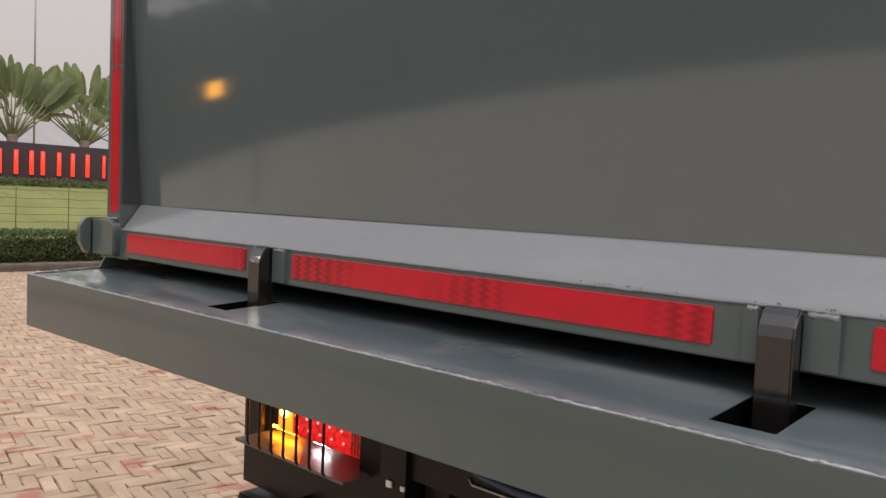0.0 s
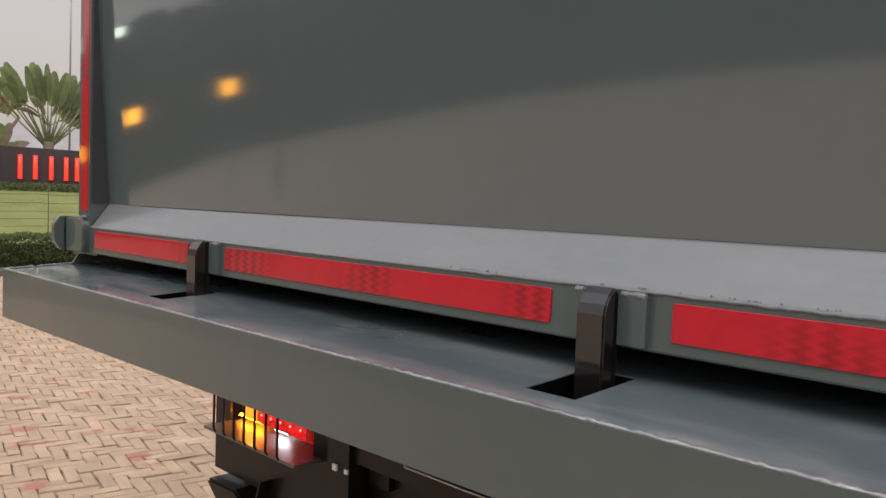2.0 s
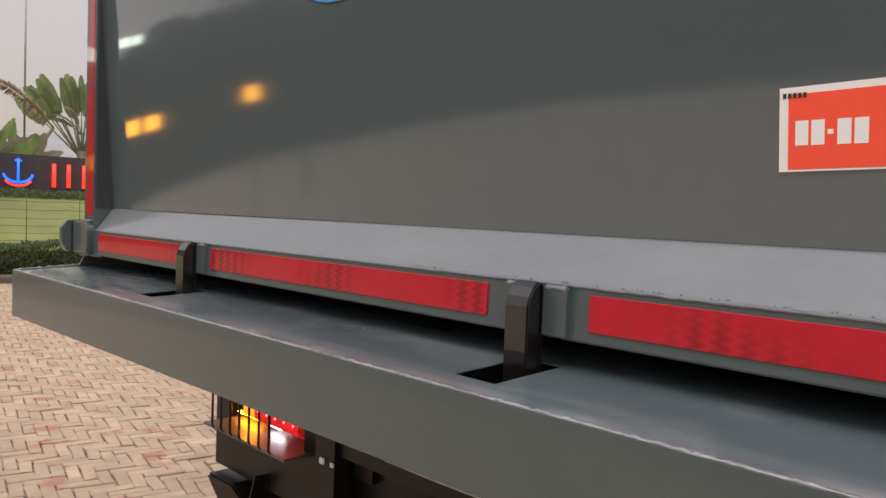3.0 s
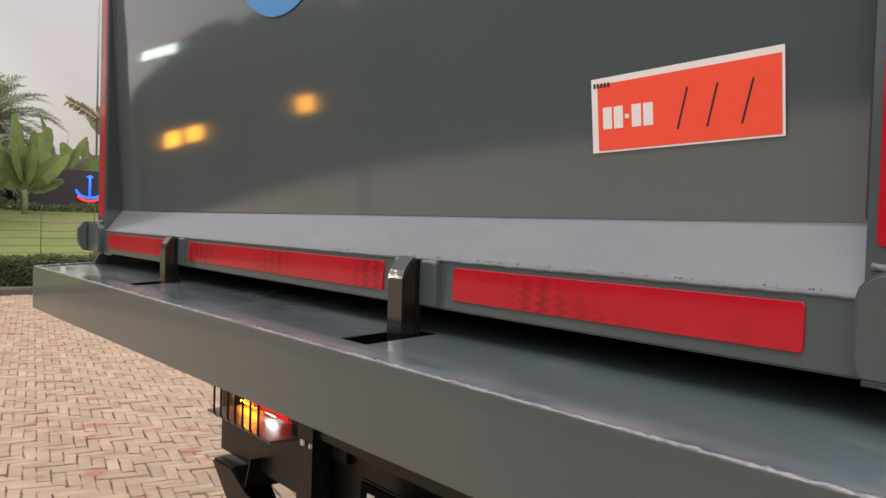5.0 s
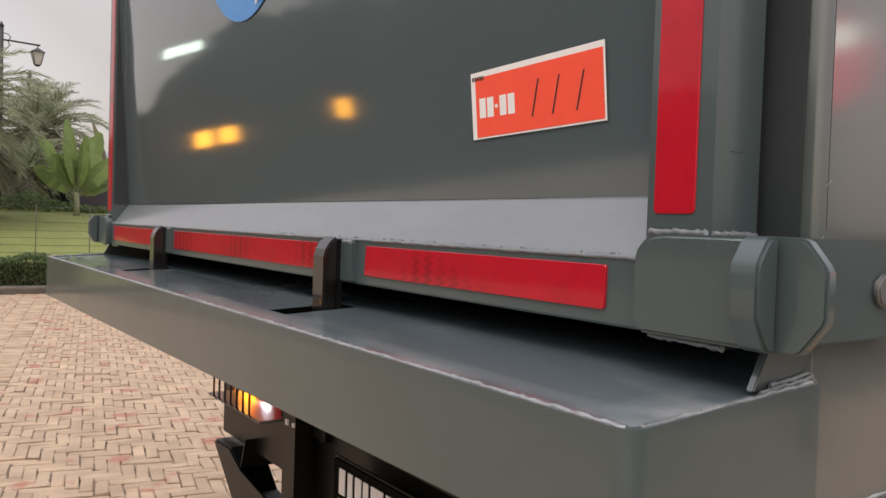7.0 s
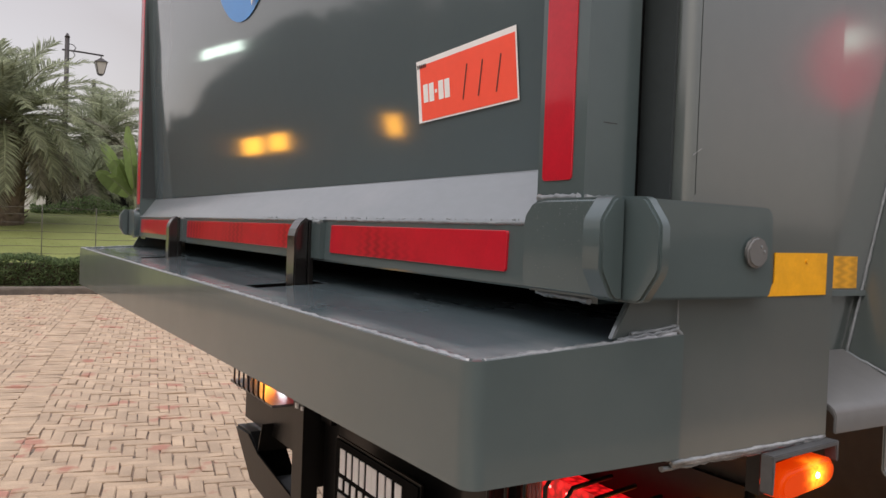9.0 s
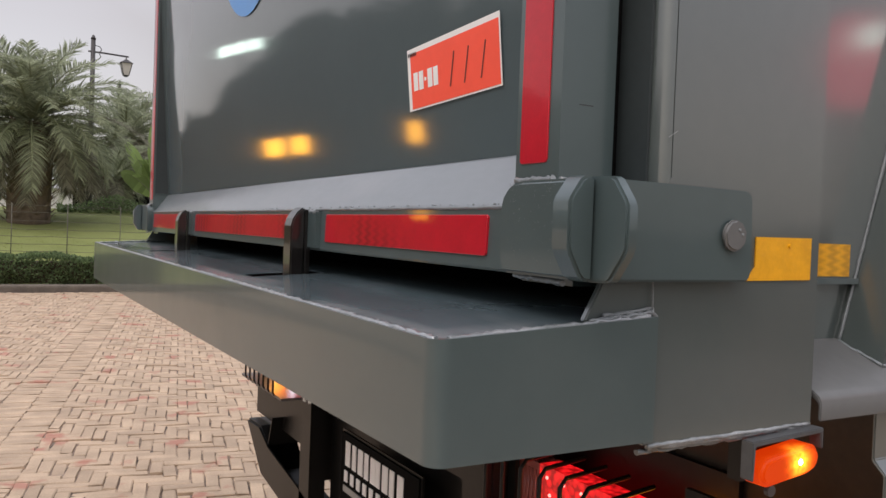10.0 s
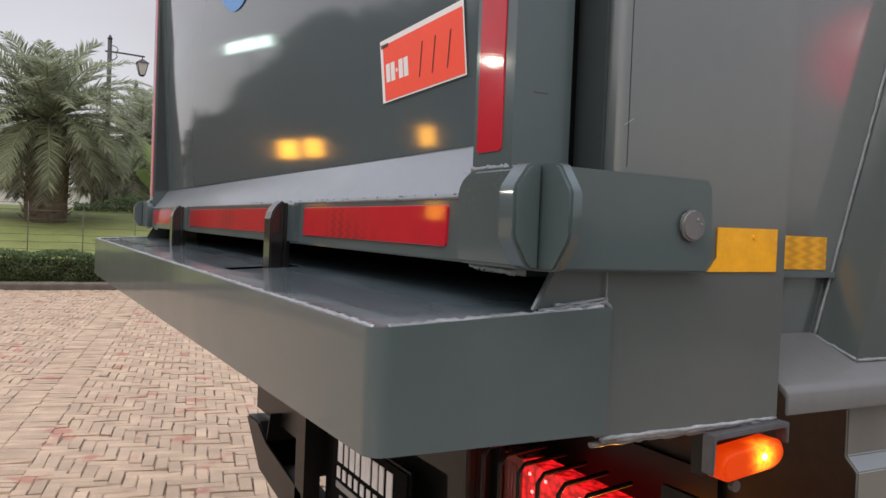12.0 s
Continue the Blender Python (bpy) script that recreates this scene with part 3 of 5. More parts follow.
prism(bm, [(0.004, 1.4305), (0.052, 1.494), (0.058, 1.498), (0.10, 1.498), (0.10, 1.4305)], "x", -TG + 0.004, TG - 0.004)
part("sloping_ledge", bevelled(bm, 0.002), LEDGE, tailgate, "sloping ledge in a paler grey")
bm = bmesh.new()
bead(bm, (-TG + 0.003, 0.0022, 1.4302), (TG - 0.003, 0.0022, 1.4302), 0.0026, seed=21, jitter=0.15, step=0.007)
part("beam_weld", bm, LEDGE, tailgate, "painted weld bead along the beam")
bm = bmesh.new()
sr = random.Random(77)
for i in range(70):
    bmesh.ops.create_icosphere(bm, subdivisions=1, radius=sr.uniform(0.0006, 0.0016), matrix=Matrix.Translation((sr.uniform(0.2, 1.17), 0.0065, 1.4335 + sr.uniform(0, 0.001))))
tagged(part("ledge_spatter", bm, WELD, tailgate), kind="stuff")
# the panel bows out a little
bm = bmesh.new()
NX, NZ = 60, 60
grid = []
for j in range(NZ + 1):
    z = 1.497 + (2.75 - 1.497) * j / NZ
    row = []
    for i in range(NX + 1):
        x = -TG + 2 * TG * i / NX
        wave = 0.0006 * noise.noise(Vector((x * 1.7, z * 1.7, 3.0))) * min(1, (z - 1.497) / 0.2)
        row.append(bm.verts.new((x, panel_at(x, z) + wave, z)))
    grid.append(row)
for j in range(NZ):
    for i in range(NX):
        bm.faces.new((grid[j][i], grid[j][i + 1], grid[j + 1][i + 1], grid[j + 1][i]))
panel = part("tailgate_panel", bm, PANEL, truck, "glossy grey sheet steel panel", smooth=True)
for s in (-1, 1):
    bm = bmesh.new()
    x0, x1 = sorted((s * TG, s * 1.270))
    box(bm, x0, x1, 0.0, 0.070, 1.44, 2.75)
    post = part("tailgate_post", bevelled(bm, 0.010, 4), PAINT, tailgate)
    bm = bmesh.new()
    box(bm, *sorted((s * 1.19, s * 1.258)), 0.0705, 0.0855, 1.44, 2.75)
    part("rubber_seal", bm, DARK, tailgate, "black rubber seal")
    # added wedge: shade between post and panel, given as dark colour
    bm = bmesh.new()
    prism(bm, [(0.006, 1.50), (0.053, 1.50), (0.006, 2.22)], "x", *sorted((s * 1.1885, s * 1.1925)))
    part("corner_shade", bm, LINING, tailgate, "dark wedge for the shade in the panel corner")
    # corner block with a rounded shoulder
    bm = bmesh.new()
    pts = [(1.200, 1.3585), (1.192, 1.372), (1.192, 1.432), (1.195, 1.441), (1.203, 1.4495), (1.214, 1.4545), (1.228, 1.4565), (1.322, 1.4565), (1.322, 1.3585)]
    prism(bm, [(s * x, z) for x, z in pts], "y", -0.018, 0.075)
    part("corner_block", bevelled(bm, 0.004, 3), PAINT, tailgate, smooth="edges")
    for nm, p, q, r0 in (("post_weld", (1.20, -0.003, 1.4580), (1.268, -0.003, 1.4575), 0.0036), ("side_weld", (1.272, 0.0, 1.4575), (1.272, 0.066, 1.4575), 0.0030),
                         ("under_weld", (1.205, -0.004, 1.3565), (1.29, -0.004, 1.354), 0.0030)):
        bm = bmesh.new()
        bead(bm, (s * p[0], p[1], p[2]), (s * q[0], q[1], q[2]), r0, seed=30 + s + int(1000 * r0), step=0.005)
        part(nm, bm, WELD, tailgate)
    bm = bmesh.new()
    sr = random.Random(90 + s)
    for i in range(200):
        bmesh.ops.create_icosphere(bm, subdivisions=1, radius=sr.uniform(0.0002, 0.00045), matrix=Matrix.Translation((s * sr.uniform(1.205, 1.318), -0.0182, 1.454 - 0.085 * sr.random() ** 3)))
    tagged(part("weld_spatter", bm, WELD, tailgate), kind="stuff")
    bm = bmesh.new()
    box(bm, *sorted((s * 1.185, s * 1.275)), 0.020, 0.070, 1.3490, 1.3575)
    part("under_plate", bevelled(bm, 0.002), PAINT, tailgate)
    # guide: a plate that stands out to the rear, and a flange beside it, both with clipped corners
    bm = bmesh.new()
    prof = [(-0.0185, 1.3585), (-0.0185, 1.4570), (-0.029, 1.4565), (-0.034, 1.4535), (-0.0455, 1.4370), (-0.0475, 1.4315), (-0.0475, 1.3905), (-0.0455, 1.3845), (-0.034, 1.3645), (-0.029, 1.3600)]
    prism(bm, prof, "x", *sorted((s * 1.3235, s * 1.3515)))
    part("hinge_guide", bevelled(bm, 0.0030, 2), PAINT, tailgate, "thick guide plate with clipped corners", smooth="edges")
    bm = bmesh.new()
    prof = [(1.3385, 1.3585), (1.3385, 1.4570), (1.3700, 1.4560), (1.3750, 1.4535), (1.3895, 1.4355), (1.3930, 1.4290), (1.3930, 1.3915), (1.3900, 1.3845), (1.3730, 1.3620), (1.3680, 1.3590)]
    prism(bm, [(s * x, z) for x, z in prof], "y", -0.0170, -0.003)
    part("arm_flange", bevelled(bm, 0.0026, 2), PAINT, truck, "flange with clipped corners on the swing arm", smooth="edges")
    # locking hook in its slot, and the catch behind it
    hx = HOOKS[s]
    bm = bmesh.new()
    prism(bm, [(-0.040, 1.14), (-0.040, 1.400), (-0.0365, 1.413), (-0.029, 1.425), (-0.020, 1.4325), (-0.0155, 1.434), (-0.0155, 1.14)], "x", hx - 0.021, hx + 0.021)
    hook = part("locking_hook", bevelled(bm, 0.0025), HOOK, truck, "black painted steel locking hook")
    bm = bmesh.new()
    prism(bm, [(-0.0125, 1.14), (-0.0125, 1.431), (-0.002, 1.425), (-0.002, 1.14)], "x", hx - 0.018, hx + 0.018)
    part("backing_bar", bevelled(bm, 0.002), HOOK, hook)
    for a0, a1 in ((-0.050, -0.032), (0.020, 0.060)):
        bm = bmesh.new()
        box(bm, hx + a0, hx + a1, -0.009, 0.004, 1.362, 1.4255)
        part("hook_catch", bevelled(bm, 0.0035, 2), PAINT, tailgate, smooth="edges")
        bm = bmesh.new()
        bead(bm, (hx + a0 + 0.003, -0.006, 1.4262), (hx + a1 - 0.002, -0.006, 1.4255), 0.0042, seed=80 + s, jitter=0.2)
        part("catch_weld", bm, WELD, tailgate)

for nm, ax, at, dims in (("paint_scratch", "x", (1.3203, 0.106, 1.509), (0.0004, 0.014, 0.0009)), ("paint_scratch", "x", (1.2702, 0.032, 1.536), (0.0004, 0.018, 0.0008))):
    bm = box(bmesh.new(), *[c + k * d / 2 for c, d in zip((0, 0, 0), dims) for k in (-1, 1)])
    bmesh.ops.rotate(bm, verts=bm.verts, matrix=Matrix.Rotation(0.55 if at[0] > 1.3 else 0.0, 3, "X"))
    bmesh.ops.translate(bm, verts=bm.verts, vec=at)
    part(nm, bm, LEDGE if at[0] > 1.3 else HOOK, truck, "fine scratch in the paint")
# reflective tapes


def rounded_rect(x0, x1, z0, z1, r):
    pts = []
    for cx, cz, a0 in ((x1 - r, z1 - r, 0), (x0 + r, z1 - r, 90), (x0 + r, z0 + r, 180), (x1 - r, z0 + r, 270)):
        pts += [(cx + r * math.cos(radians(a0 + 30 * i)), cz + r * math.sin(radians(a0 + 30 * i))) for i in range(4)]
    return pts


RED_TAPES = [(-1.145, -0.600), (-0.434, 0.438), (0.620, 1.141)]
for a, b in RED_TAPES:
    bm = bmesh.new()
    prism(bm, rounded_rect(a, b, 1.3738, 1.4215, 0.0035), "y", -0.0029, 0.0012)
    for v in bm.verts:
        v.co.y += 0.0340 * (v.co.z - 1.3738)          # the tape leans back a little
    part("reflective_tape", bevelled(bm, 0.0006, 1), TAPE_RED, tailgate, "red reflective tape")
for s in (-1, 1):
    bm = bmesh.new()
    x0, x1 = sorted((s * 1.202, s * 1.251))
    for z0, z1 in ((1.476, 1.86), (1.864, 2.7)):
        prism(bm, rounded_rect(x0, x1, z0, z1, 0.005), "y", -0.0016, 0.0012)
    part("reflective_tape", bevelled(bm, 0.0006, 1), TAPE_RED, tailgate, "upright red reflective tape")

# stickers on the panel
def on_panel(bm, x0, x1, z0, z1, lift, mat, skew=0.0):
    vs = []
    for x, z in ((x0, z0), (x1, z0), (x1, z1), (x0, z1)):
        zz = z + skew * (x - x0)
        vs.append(bm.verts.new((x, panel_at(x, zz) - lift, zz)))
    f = bm.faces.new(vs)
    f.material_index = mat
    return f


SK = 0.02


def sticker_piece(name, x0, x1, z0, z1, lift, mt, parent, label="", slant=0.0):
    bm = bmesh.new()
    f = on_panel(bm, x0, x1, z0, z1, lift, 0, SK)
    for v in f.verts:
        v.co.x += slant * (v.co.z - z0)
    return part(name, bm, mt, parent, label)


sticker = sticker_piece("number_sticker", 0.835, 1.089, 1.579, 1.670, 0.0022, WHITE, truck, "orange-red paper sticker with white edge and bars")
sticker_piece("orange_field", 0.845, 1.086, 1.5815, 1.6625, 0.0026, ORANGE, sticker, "orange-red printed field")
for i, (a, b) in enumerate(((0.853, 0.867), (0.870, 0.884), (0.887, 0.893), (0.897, 0.911), (0.914, 0.928))):
    lo, hi = (1.6075, 1.634) if i != 2 else (1.6185, 1.6235)
    sticker_piece("white_bar", a, b, lo, hi, 0.0030, WHITE, sticker)
for a in (0.960, 0.998, 1.040):
    sticker_piece("pen_bar", a, a + 0.0026, 1.600, 1.646, 0.0030, INK, sticker, "thin dark pen bar", 0.30)
for i in range(5):
    sticker_piece("ink_mark", 0.839 + i * 0.0055, 0.8428 + i * 0.0055, 1.6585, 1.664, 0.0031, INK, sticker)
bm = bmesh.new()
CX, CZ, CR = 0.022, 2.172, 0.272
ring = []
for i in range(48):
    a = 2 * math.pi * i / 48
    x, z = CX + CR * math.cos(a), CZ + CR * math.sin(a)
    ring.append(bm.verts.new((x, panel_at(x, z) - 0.003, z)))
hub = bm.verts.new((CX, panel_at(CX, CZ) - 0.003, CZ))
for i in range(48):
    bm.faces.new((hub, ring[i], ring[(i + 1) % 48]))
prism(bm, [(CX + 0.075, CZ - 0.255), (CX + 0.155, CZ - 0.14), (CX + 0.13, CZ - 0.125), (CX + 0.06, CZ - 0.22)], "y", panel_at(CX, CZ - 0.2) - 0.0060, panel_at(CX, CZ - 0.2) - 0.0045, 1)
prism(bm, [(CX - 0.03, CZ - 0.12), (CX + 0.05, CZ + 0.16), (CX - 0.09, CZ + 0.05)], "y", panel_at(CX, CZ) - 0.0060, panel_at(CX, CZ) - 0.0045, 1)
part("round_sticker", bm, [BLUE, WHITE], truck, "round blue sticker with a white mark")

# side plate and rear corner post of the body, swing arm, tape
body = part("body", box(bmesh.new(), -1.17, 1.17, 0.17, 5.2, 1.24, 2.718), PAINT, truck, "grey steel tipper body")
# added black sheet that stands in for the shade in the gap
part("gap_shade_strip", box(bmesh.new(), -1.165, 1.165, 0.1600, 0.1695, 1.3225, 1.46), WELL, body, "added black strip for the shade above the bumper")
for s in (-1, 1):
    bm = bmesh.new()
    x0, x1 = sorted((s * 1.312, s * 1.320))
    prism(bm, [(0.000, 1.319), (0.024, 1.362), (0.052, 1.40), (0.105, 1.465), (0.105, 2.72), (0.349, 2.72), (0.348, 1.190), (0.082, 1.190), (0.082, 1.322)], "x", x0, x1)
    part("side_plate", bevelled(bm, 0.0014, 2), SIDE, body, smooth="edges")
    # rounded return of the corner post
    bm = bmesh.new()
    pts = []
    for i in range(7):
        a = math.pi / 2 * i / 6
        pts.append((1.305 + 0.015 * math.cos(a), 0.105 - 0.015 * math.sin(a)))
    pts += [(1.19, 0.090), (1.19, 0.098), (1.303, 0.098), (1.312, 0.105)]
    prism(bm, [(s * x, y) for x, y in pts], "z", 1.44, 2.72)
    for f in bm.faces:
        f.smooth = abs(f.normal.z) < 0.5
    for e in bm.edges:
        e.smooth = e.calc_face_angle(0) < 0.5
    part("corner_post", bm, SIDE, body)
    bm = bmesh.new()
    box(bm, *sorted((s * 1.19, s * 1.3035)), 0.0862, 0.0895, 1.44, 2.72)
    part("dark_strip", bm, LINING, body, "dark strip on the post")
    bm = bmesh.new()
    x0, x1 = sorted((s * 1.17, s * 1.3115))
    box(bm, x0, x1, 0.336, 0.3445, 1.192, 2.718)
    part("post_flange", bm, PAINT, body)
    bm = bmesh.new()
    bead(bm, (s * 1.320, 0.088, 1.1885), (s * 1.320, 0.345, 1.1905), 0.0025, seed=50 + s, jitter=0.25, step=0.007)
    bead(bm, (s * 1.3185, 0.090, 1.1860), (s * 1.3185, 0.345, 1.1875), 0.0026, seed=51 + s, jitter=0.3, step=0.008)
    part("lower_weld", bm, BARE_WELD, body)
    bm = bmesh.new()
    bead(bm, (s * 1.314, 0.080, 1.182), (s * 1.314, 0.345, 1.1835), 0.0030, seed=53 + s, jitter=0.25, step=0.007)
    part("root_weld", bm, WELD, body)
    # swing arm with its bolt
    bm = bmesh.new()
    x0, x1 = sorted((s * 1.3225, s * 1.338))
    prism(bm, [(-0.012, 1.3585), (-0.012, 1.4575), (0.203, 1.4555), (0.2075, 1.4520), (0.2095, 1.446), (0.2125, 1.374), (0.209, 1.362), (0.205, 1.3585)], "x", x0, x1)
    part("swing_arm", bevelled(bm, 0.0022, 2), PAINT, truck, "grey steel swing arm with a bolt")
    bm = bmesh.new()
    xa = 1.338
    disc(bm, (s * xa, 0.178, 1.4075), 0.0165, "x", s * 0.007, 28)
    sr = random.Random(15)
    for v in bm.verts:
        v.co.y += sr.uniform(-1, 1) * 0.0006
        v.co.z += sr.uniform(-1, 1) * 0.0006
    part("pivot_bolt", bevelled(bm, 0.0022, 3), FLANGE, truck, "rough painted pivot bolt head", smooth="edges")
    for dy, dz in ((0.004, 0.006), (0.009, 0.001)):
        bm = bmesh.new()
        bmesh.ops.create_icosphere(bm, subdivisions=1, radius=0.0022, matrix=Matrix.Translation((s * (xa + 0.0065), 0.178 + dy, 1.4075 + dz)))
        part("bolt_weld", bm, WELD, truck)
    bm = bmesh.new()
    x0, x1 = sorted((s * 1.3205, s * 1.3222))
    prism(bm, [(0.222, 1.3588), (0.236, 1.374), (0.236, 1.4075), (0.3305, 1.4085), (0.3305, 1.3600)], "x", x0, x1)
    disc(bm, (s * 1.3222, 0.292, 1.3985), 0.0025, "x", s * 0.002, 10)
    part("yellow_tape", bm, TAPE_YELLOW, truck, "yellow reflective tape")
    # body side sheet, fold, flange and slanted rib
    bm = bmesh.new()
    x0, x1 = sorted((s * 1.175, s * 1.222))
    box(bm, x0, x1, 0.3455, 5.2, 1.352, 2.72)
    box(bm, *sorted((s * 1.175, s * 1.214)), 0.3455, 5.2, 1.20, 1.352)
    part("side_sheet", bm, SIDE, body)
    bm = bmesh.new()
    box(bm, *sorted((s * 1.21, s * 1.229)), 0.346, 0.566, 1.348, 1.356)
    part("side_fold", bevelled(bm, 0.002), PAINT, body)
    bm = bmesh.new()
    x0, x1 = sorted((s * 1.222, s * 1.2236))
    box(bm, x0, x1, 0.36, 0.552, 1.3585, 1.4035)
    part("yellow_tape", bm, TAPE_YELLOW, truck, "yellow reflective tape")
    bm = bmesh.new()
    prism(bm, [(s * x, z) for x, z in ((1.20, 1.272), (1.222, 1.270), (1.314, 1.227), (1.322, 1.222), (1.326, 1.215), (1.326, 1.193), (1.322, 1.193), (1.322, 1.213), (1.312, 1.221), (1.20, 1.262))], "y", 0.357, 5.2)
    part("lower_flange", bevelled(bm, 0.0012), FLANGE, body, smooth="edges")
    bm = bmesh.new()
    lo = [(1.21, 0.536, 1.262), (1.283, 0.541, 1.238), (1.283, 0.70, 1.238), (1.21, 0.74, 1.262)]
    hi = [(1.21, 1.018, 2.72), (1.283, 1.034, 2.72), (1.283, 1.19, 2.72), (1.21, 1.23, 2.72)]
    lv, hv = [bm.verts.new((s * x, y, z)) for x, y, z in lo], [bm.verts.new((s * x, y, z)) for x, y, z in hi]
    bm.faces.new(lv)
    bm.faces.new(hv)
    for i in range(4):
        j = (i + 1) % 4
        bm.faces.new((lv[i], lv[j], hv[j], hv[i]))
    bmesh.ops.recalc_face_normals(bm, faces=bm.faces)
    part("side_rib", bm, SIDE, body, "slanted stiffening rib")
    bm = bmesh.new()
    bead(bm, (s * 1.223, 0.536, 1.266), (s * 1.222, 1.019, 2.72), 0.0024, step=0.012, seed=60 + s, jitter=0.1)
    part("rib_weld", bm, WELD, body)
    bm = bmesh.new()
    bead(bm, (s * 1.223, 0.536, 1.268), (s * 1.284, 0.541, 1.243), 0.0026, seed=66 + s, jitter=0.12)
    part("foot_weld", bm, WELD, body)
    bm = bmesh.new()
    bead(bm, (s * 1.284, 0.541, 1.243), (s * 1.284, 0.70, 1.243), 0.0024, seed=69 + s, jitter=0.12)
    part("toe_weld", bm, WELD, body)
    # side marker lamp under the corner
    hood = [(0.231, 1.1825), (0.231, 1.1395), (0.2345, 1.1380), (0.2365, 1.1765), (0.2480, 1.1775), (0.3460, 1.1825), (0.3490, 1.1640), (0.3515, 1.1640), (0.3515, 1.1885)]
    lamp = part("side_marker_lamp", bevelled(prism(bmesh.new(), hood, "x", *sorted((s * 1.3185, s * 1.3350))), 0.001), HOOD, truck, "amber side marker lamp, lit, under a grey bracket")
    bm = bmesh.new()
    box(bm, *sorted((s * 1.2855, s * 1.304)), 0.250, 0.346, 1.128, 1.180)
    part("lamp_base", bm, BLACK, lamp)
    bm = bmesh.new()
    pts = [(0.3280 + 0.0175 * math.cos(radians(a)), 0.0170 * math.sin(radians(a))) for a in range(-90, 91, 15)]
    pts += [(0.2630 + 0.0175 * math.cos(radians(a)), 0.0170 * math.sin(radians(a))) for a in range(90, 271, 15)]
    prism(bm, [(y, 1.1500 + z + 0.12 * (y - 0.298)) for y, z in pts], "x", *sorted((s * 1.304, s * 1.3365)))
    part("amber_lens", bevelled(bm, 0.005, 3), LENS_AMBER, lamp, "lit amber lens", smooth="edges")
    bm = bmesh.new()
    bmesh.ops.create_uvsphere(bm, u_segments=10, v_segments=6, radius=0.0042, matrix=Matrix.Translation((s * 1.3350, 0.310, 1.153)))
    part("bulb", bm, BULB_AMBER, lamp, "bright bulb", smooth=True)
    bm = bmesh.new()
    disc(bm, (s * 1.302, 0.300, 1.112), 0.007, "x", s * 0.006, 10)
    part("fixing_bolt", bm, HOOD, lamp)

# ---- under the bumper ----
for s in (-1, 1):
    off = -0.105 if s > 0 else 0.0          # the two lamps do not hang quite alike

    def across(x):
        return s * (x + off)

    # plate with a recess for the lamp and a tray below it
    bm = bmesh.new()
    prism(bm, [(s * 1.245, 0.640), (s * 1.245, 1.02), (across(1.155), 1.02), (across(1.155), 0.812), (across(0.70), 0.812), (across(0.70), 1.02), (s * 0.57, 1.02), (s * 0.57, 0.640)], "y", 0.436, 0.446)
    lamp = part("lamp_plate", bm, BLACK, truck, "black steel lamp plate")
    for nm, dims in (("tray", (across(1.155), across(0.66), 0.345, 0.56, 0.805, 0.8135)), ("back_plate", (across(1.155), across(0.70), 0.556, 0.566, 0.814, 1.02)),
                     ("side_plate", (s * 0.568, s * 0.560, 0.40, 0.70, 0.55, 1.02))):
        bm = bmesh.new()
        box(bm, *sorted(dims[:2]), *dims[2:])
        part(nm, bm, TRAY if nm == "tray" else BLACK, lamp)
    # rear lamp: amber, red and clear lenses
    segs = [("amber_lens", 1.090, 1.022, AMBER_BRIGHT), ("red_lens", 1.019, 0.762, LENS_RED), ("end_lens", 0.759, 0.672, LENS_DIM if s < 0 else LENS_CLEAR)]
    for nm, a, b, mt in segs:
        bm = bmesh.new()
        box(bm, *sorted((across(a), across(b))), 0.452, 0.505, 0.836, 0.947)
        part(nm, bevelled(bm, 0.010, 3), mt, lamp, "lit " + nm.split("_")[0] + " lamp lens")
    bm = bmesh.new()
    bmesh.ops.create_uvsphere(bm, u_segments=12, v_segments=8, radius=0.016, matrix=Matrix.Translation((across(1.055), 0.450, 0.895)))
    part("amber_bulb", bm, BULB_AMBER, lamp, smooth=True)
    for i in range(3):
        for j in range(5):
            bm = bmesh.new()
            bmesh.ops.create_uvsphere(bm, u_segments=8, v_segments=5, radius=0.0036, matrix=Matrix.Translation((across(0.995 - 0.052 * j + 0.01 * (i % 2)), 0.4515, 0.862 + 0.032 * i)))
            part("red_led", bm, LED_RED, lamp, smooth=True)
    for i in range(4):
        bm = bmesh.new()
        x = across(0.715 + 0.012 * i)
        tube(bm, [(x, 0.4515, 0.842), (x, 0.4505, 0.88), (x, 0.4515, 0.932)], 0.0022, 5)
        part("lens_flute", bm, LENS_CLEAR, lamp)
    # plate lamp, and an added amber strip that brightens the tray
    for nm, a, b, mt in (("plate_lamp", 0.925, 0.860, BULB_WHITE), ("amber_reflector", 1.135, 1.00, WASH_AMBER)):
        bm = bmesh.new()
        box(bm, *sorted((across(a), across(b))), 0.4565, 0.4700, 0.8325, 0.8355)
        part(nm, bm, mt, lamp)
    for i in range(7):
        bm = bmesh.new()
        x = across(1.085 - i * 0.058)
        tube(bm, [(x, 0.44, 1.0), (x, 0.352, 0.99), (x, 0.340, 0.975), (x, 0.340, 0.82), (x, 0.350, 0.803), (x, 0.435, 0.801)], 0.0042, 6)
        part("guard_bar", bm, BLACK, lamp, "black wire guard bar")
    # underrun beam end
    bm = bmesh.new()
    prism(bm, [(s * x, z) for x, z in ((1.20, 0.615), (1.00, 0.46), (0.50, 0.40), (0.50, 0.52), (0.92, 0.575), (1.04, 0.622))], "y", 0.385, 0.393)
    prism(bm, [(s * x, z) for x, z in ((1.20, 0.615), (1.195, 0.608), (0.995, 0.452), (0.50, 0.392), (0.50, 0.400), (1.00, 0.46))], "y", 0.393, 0.56)
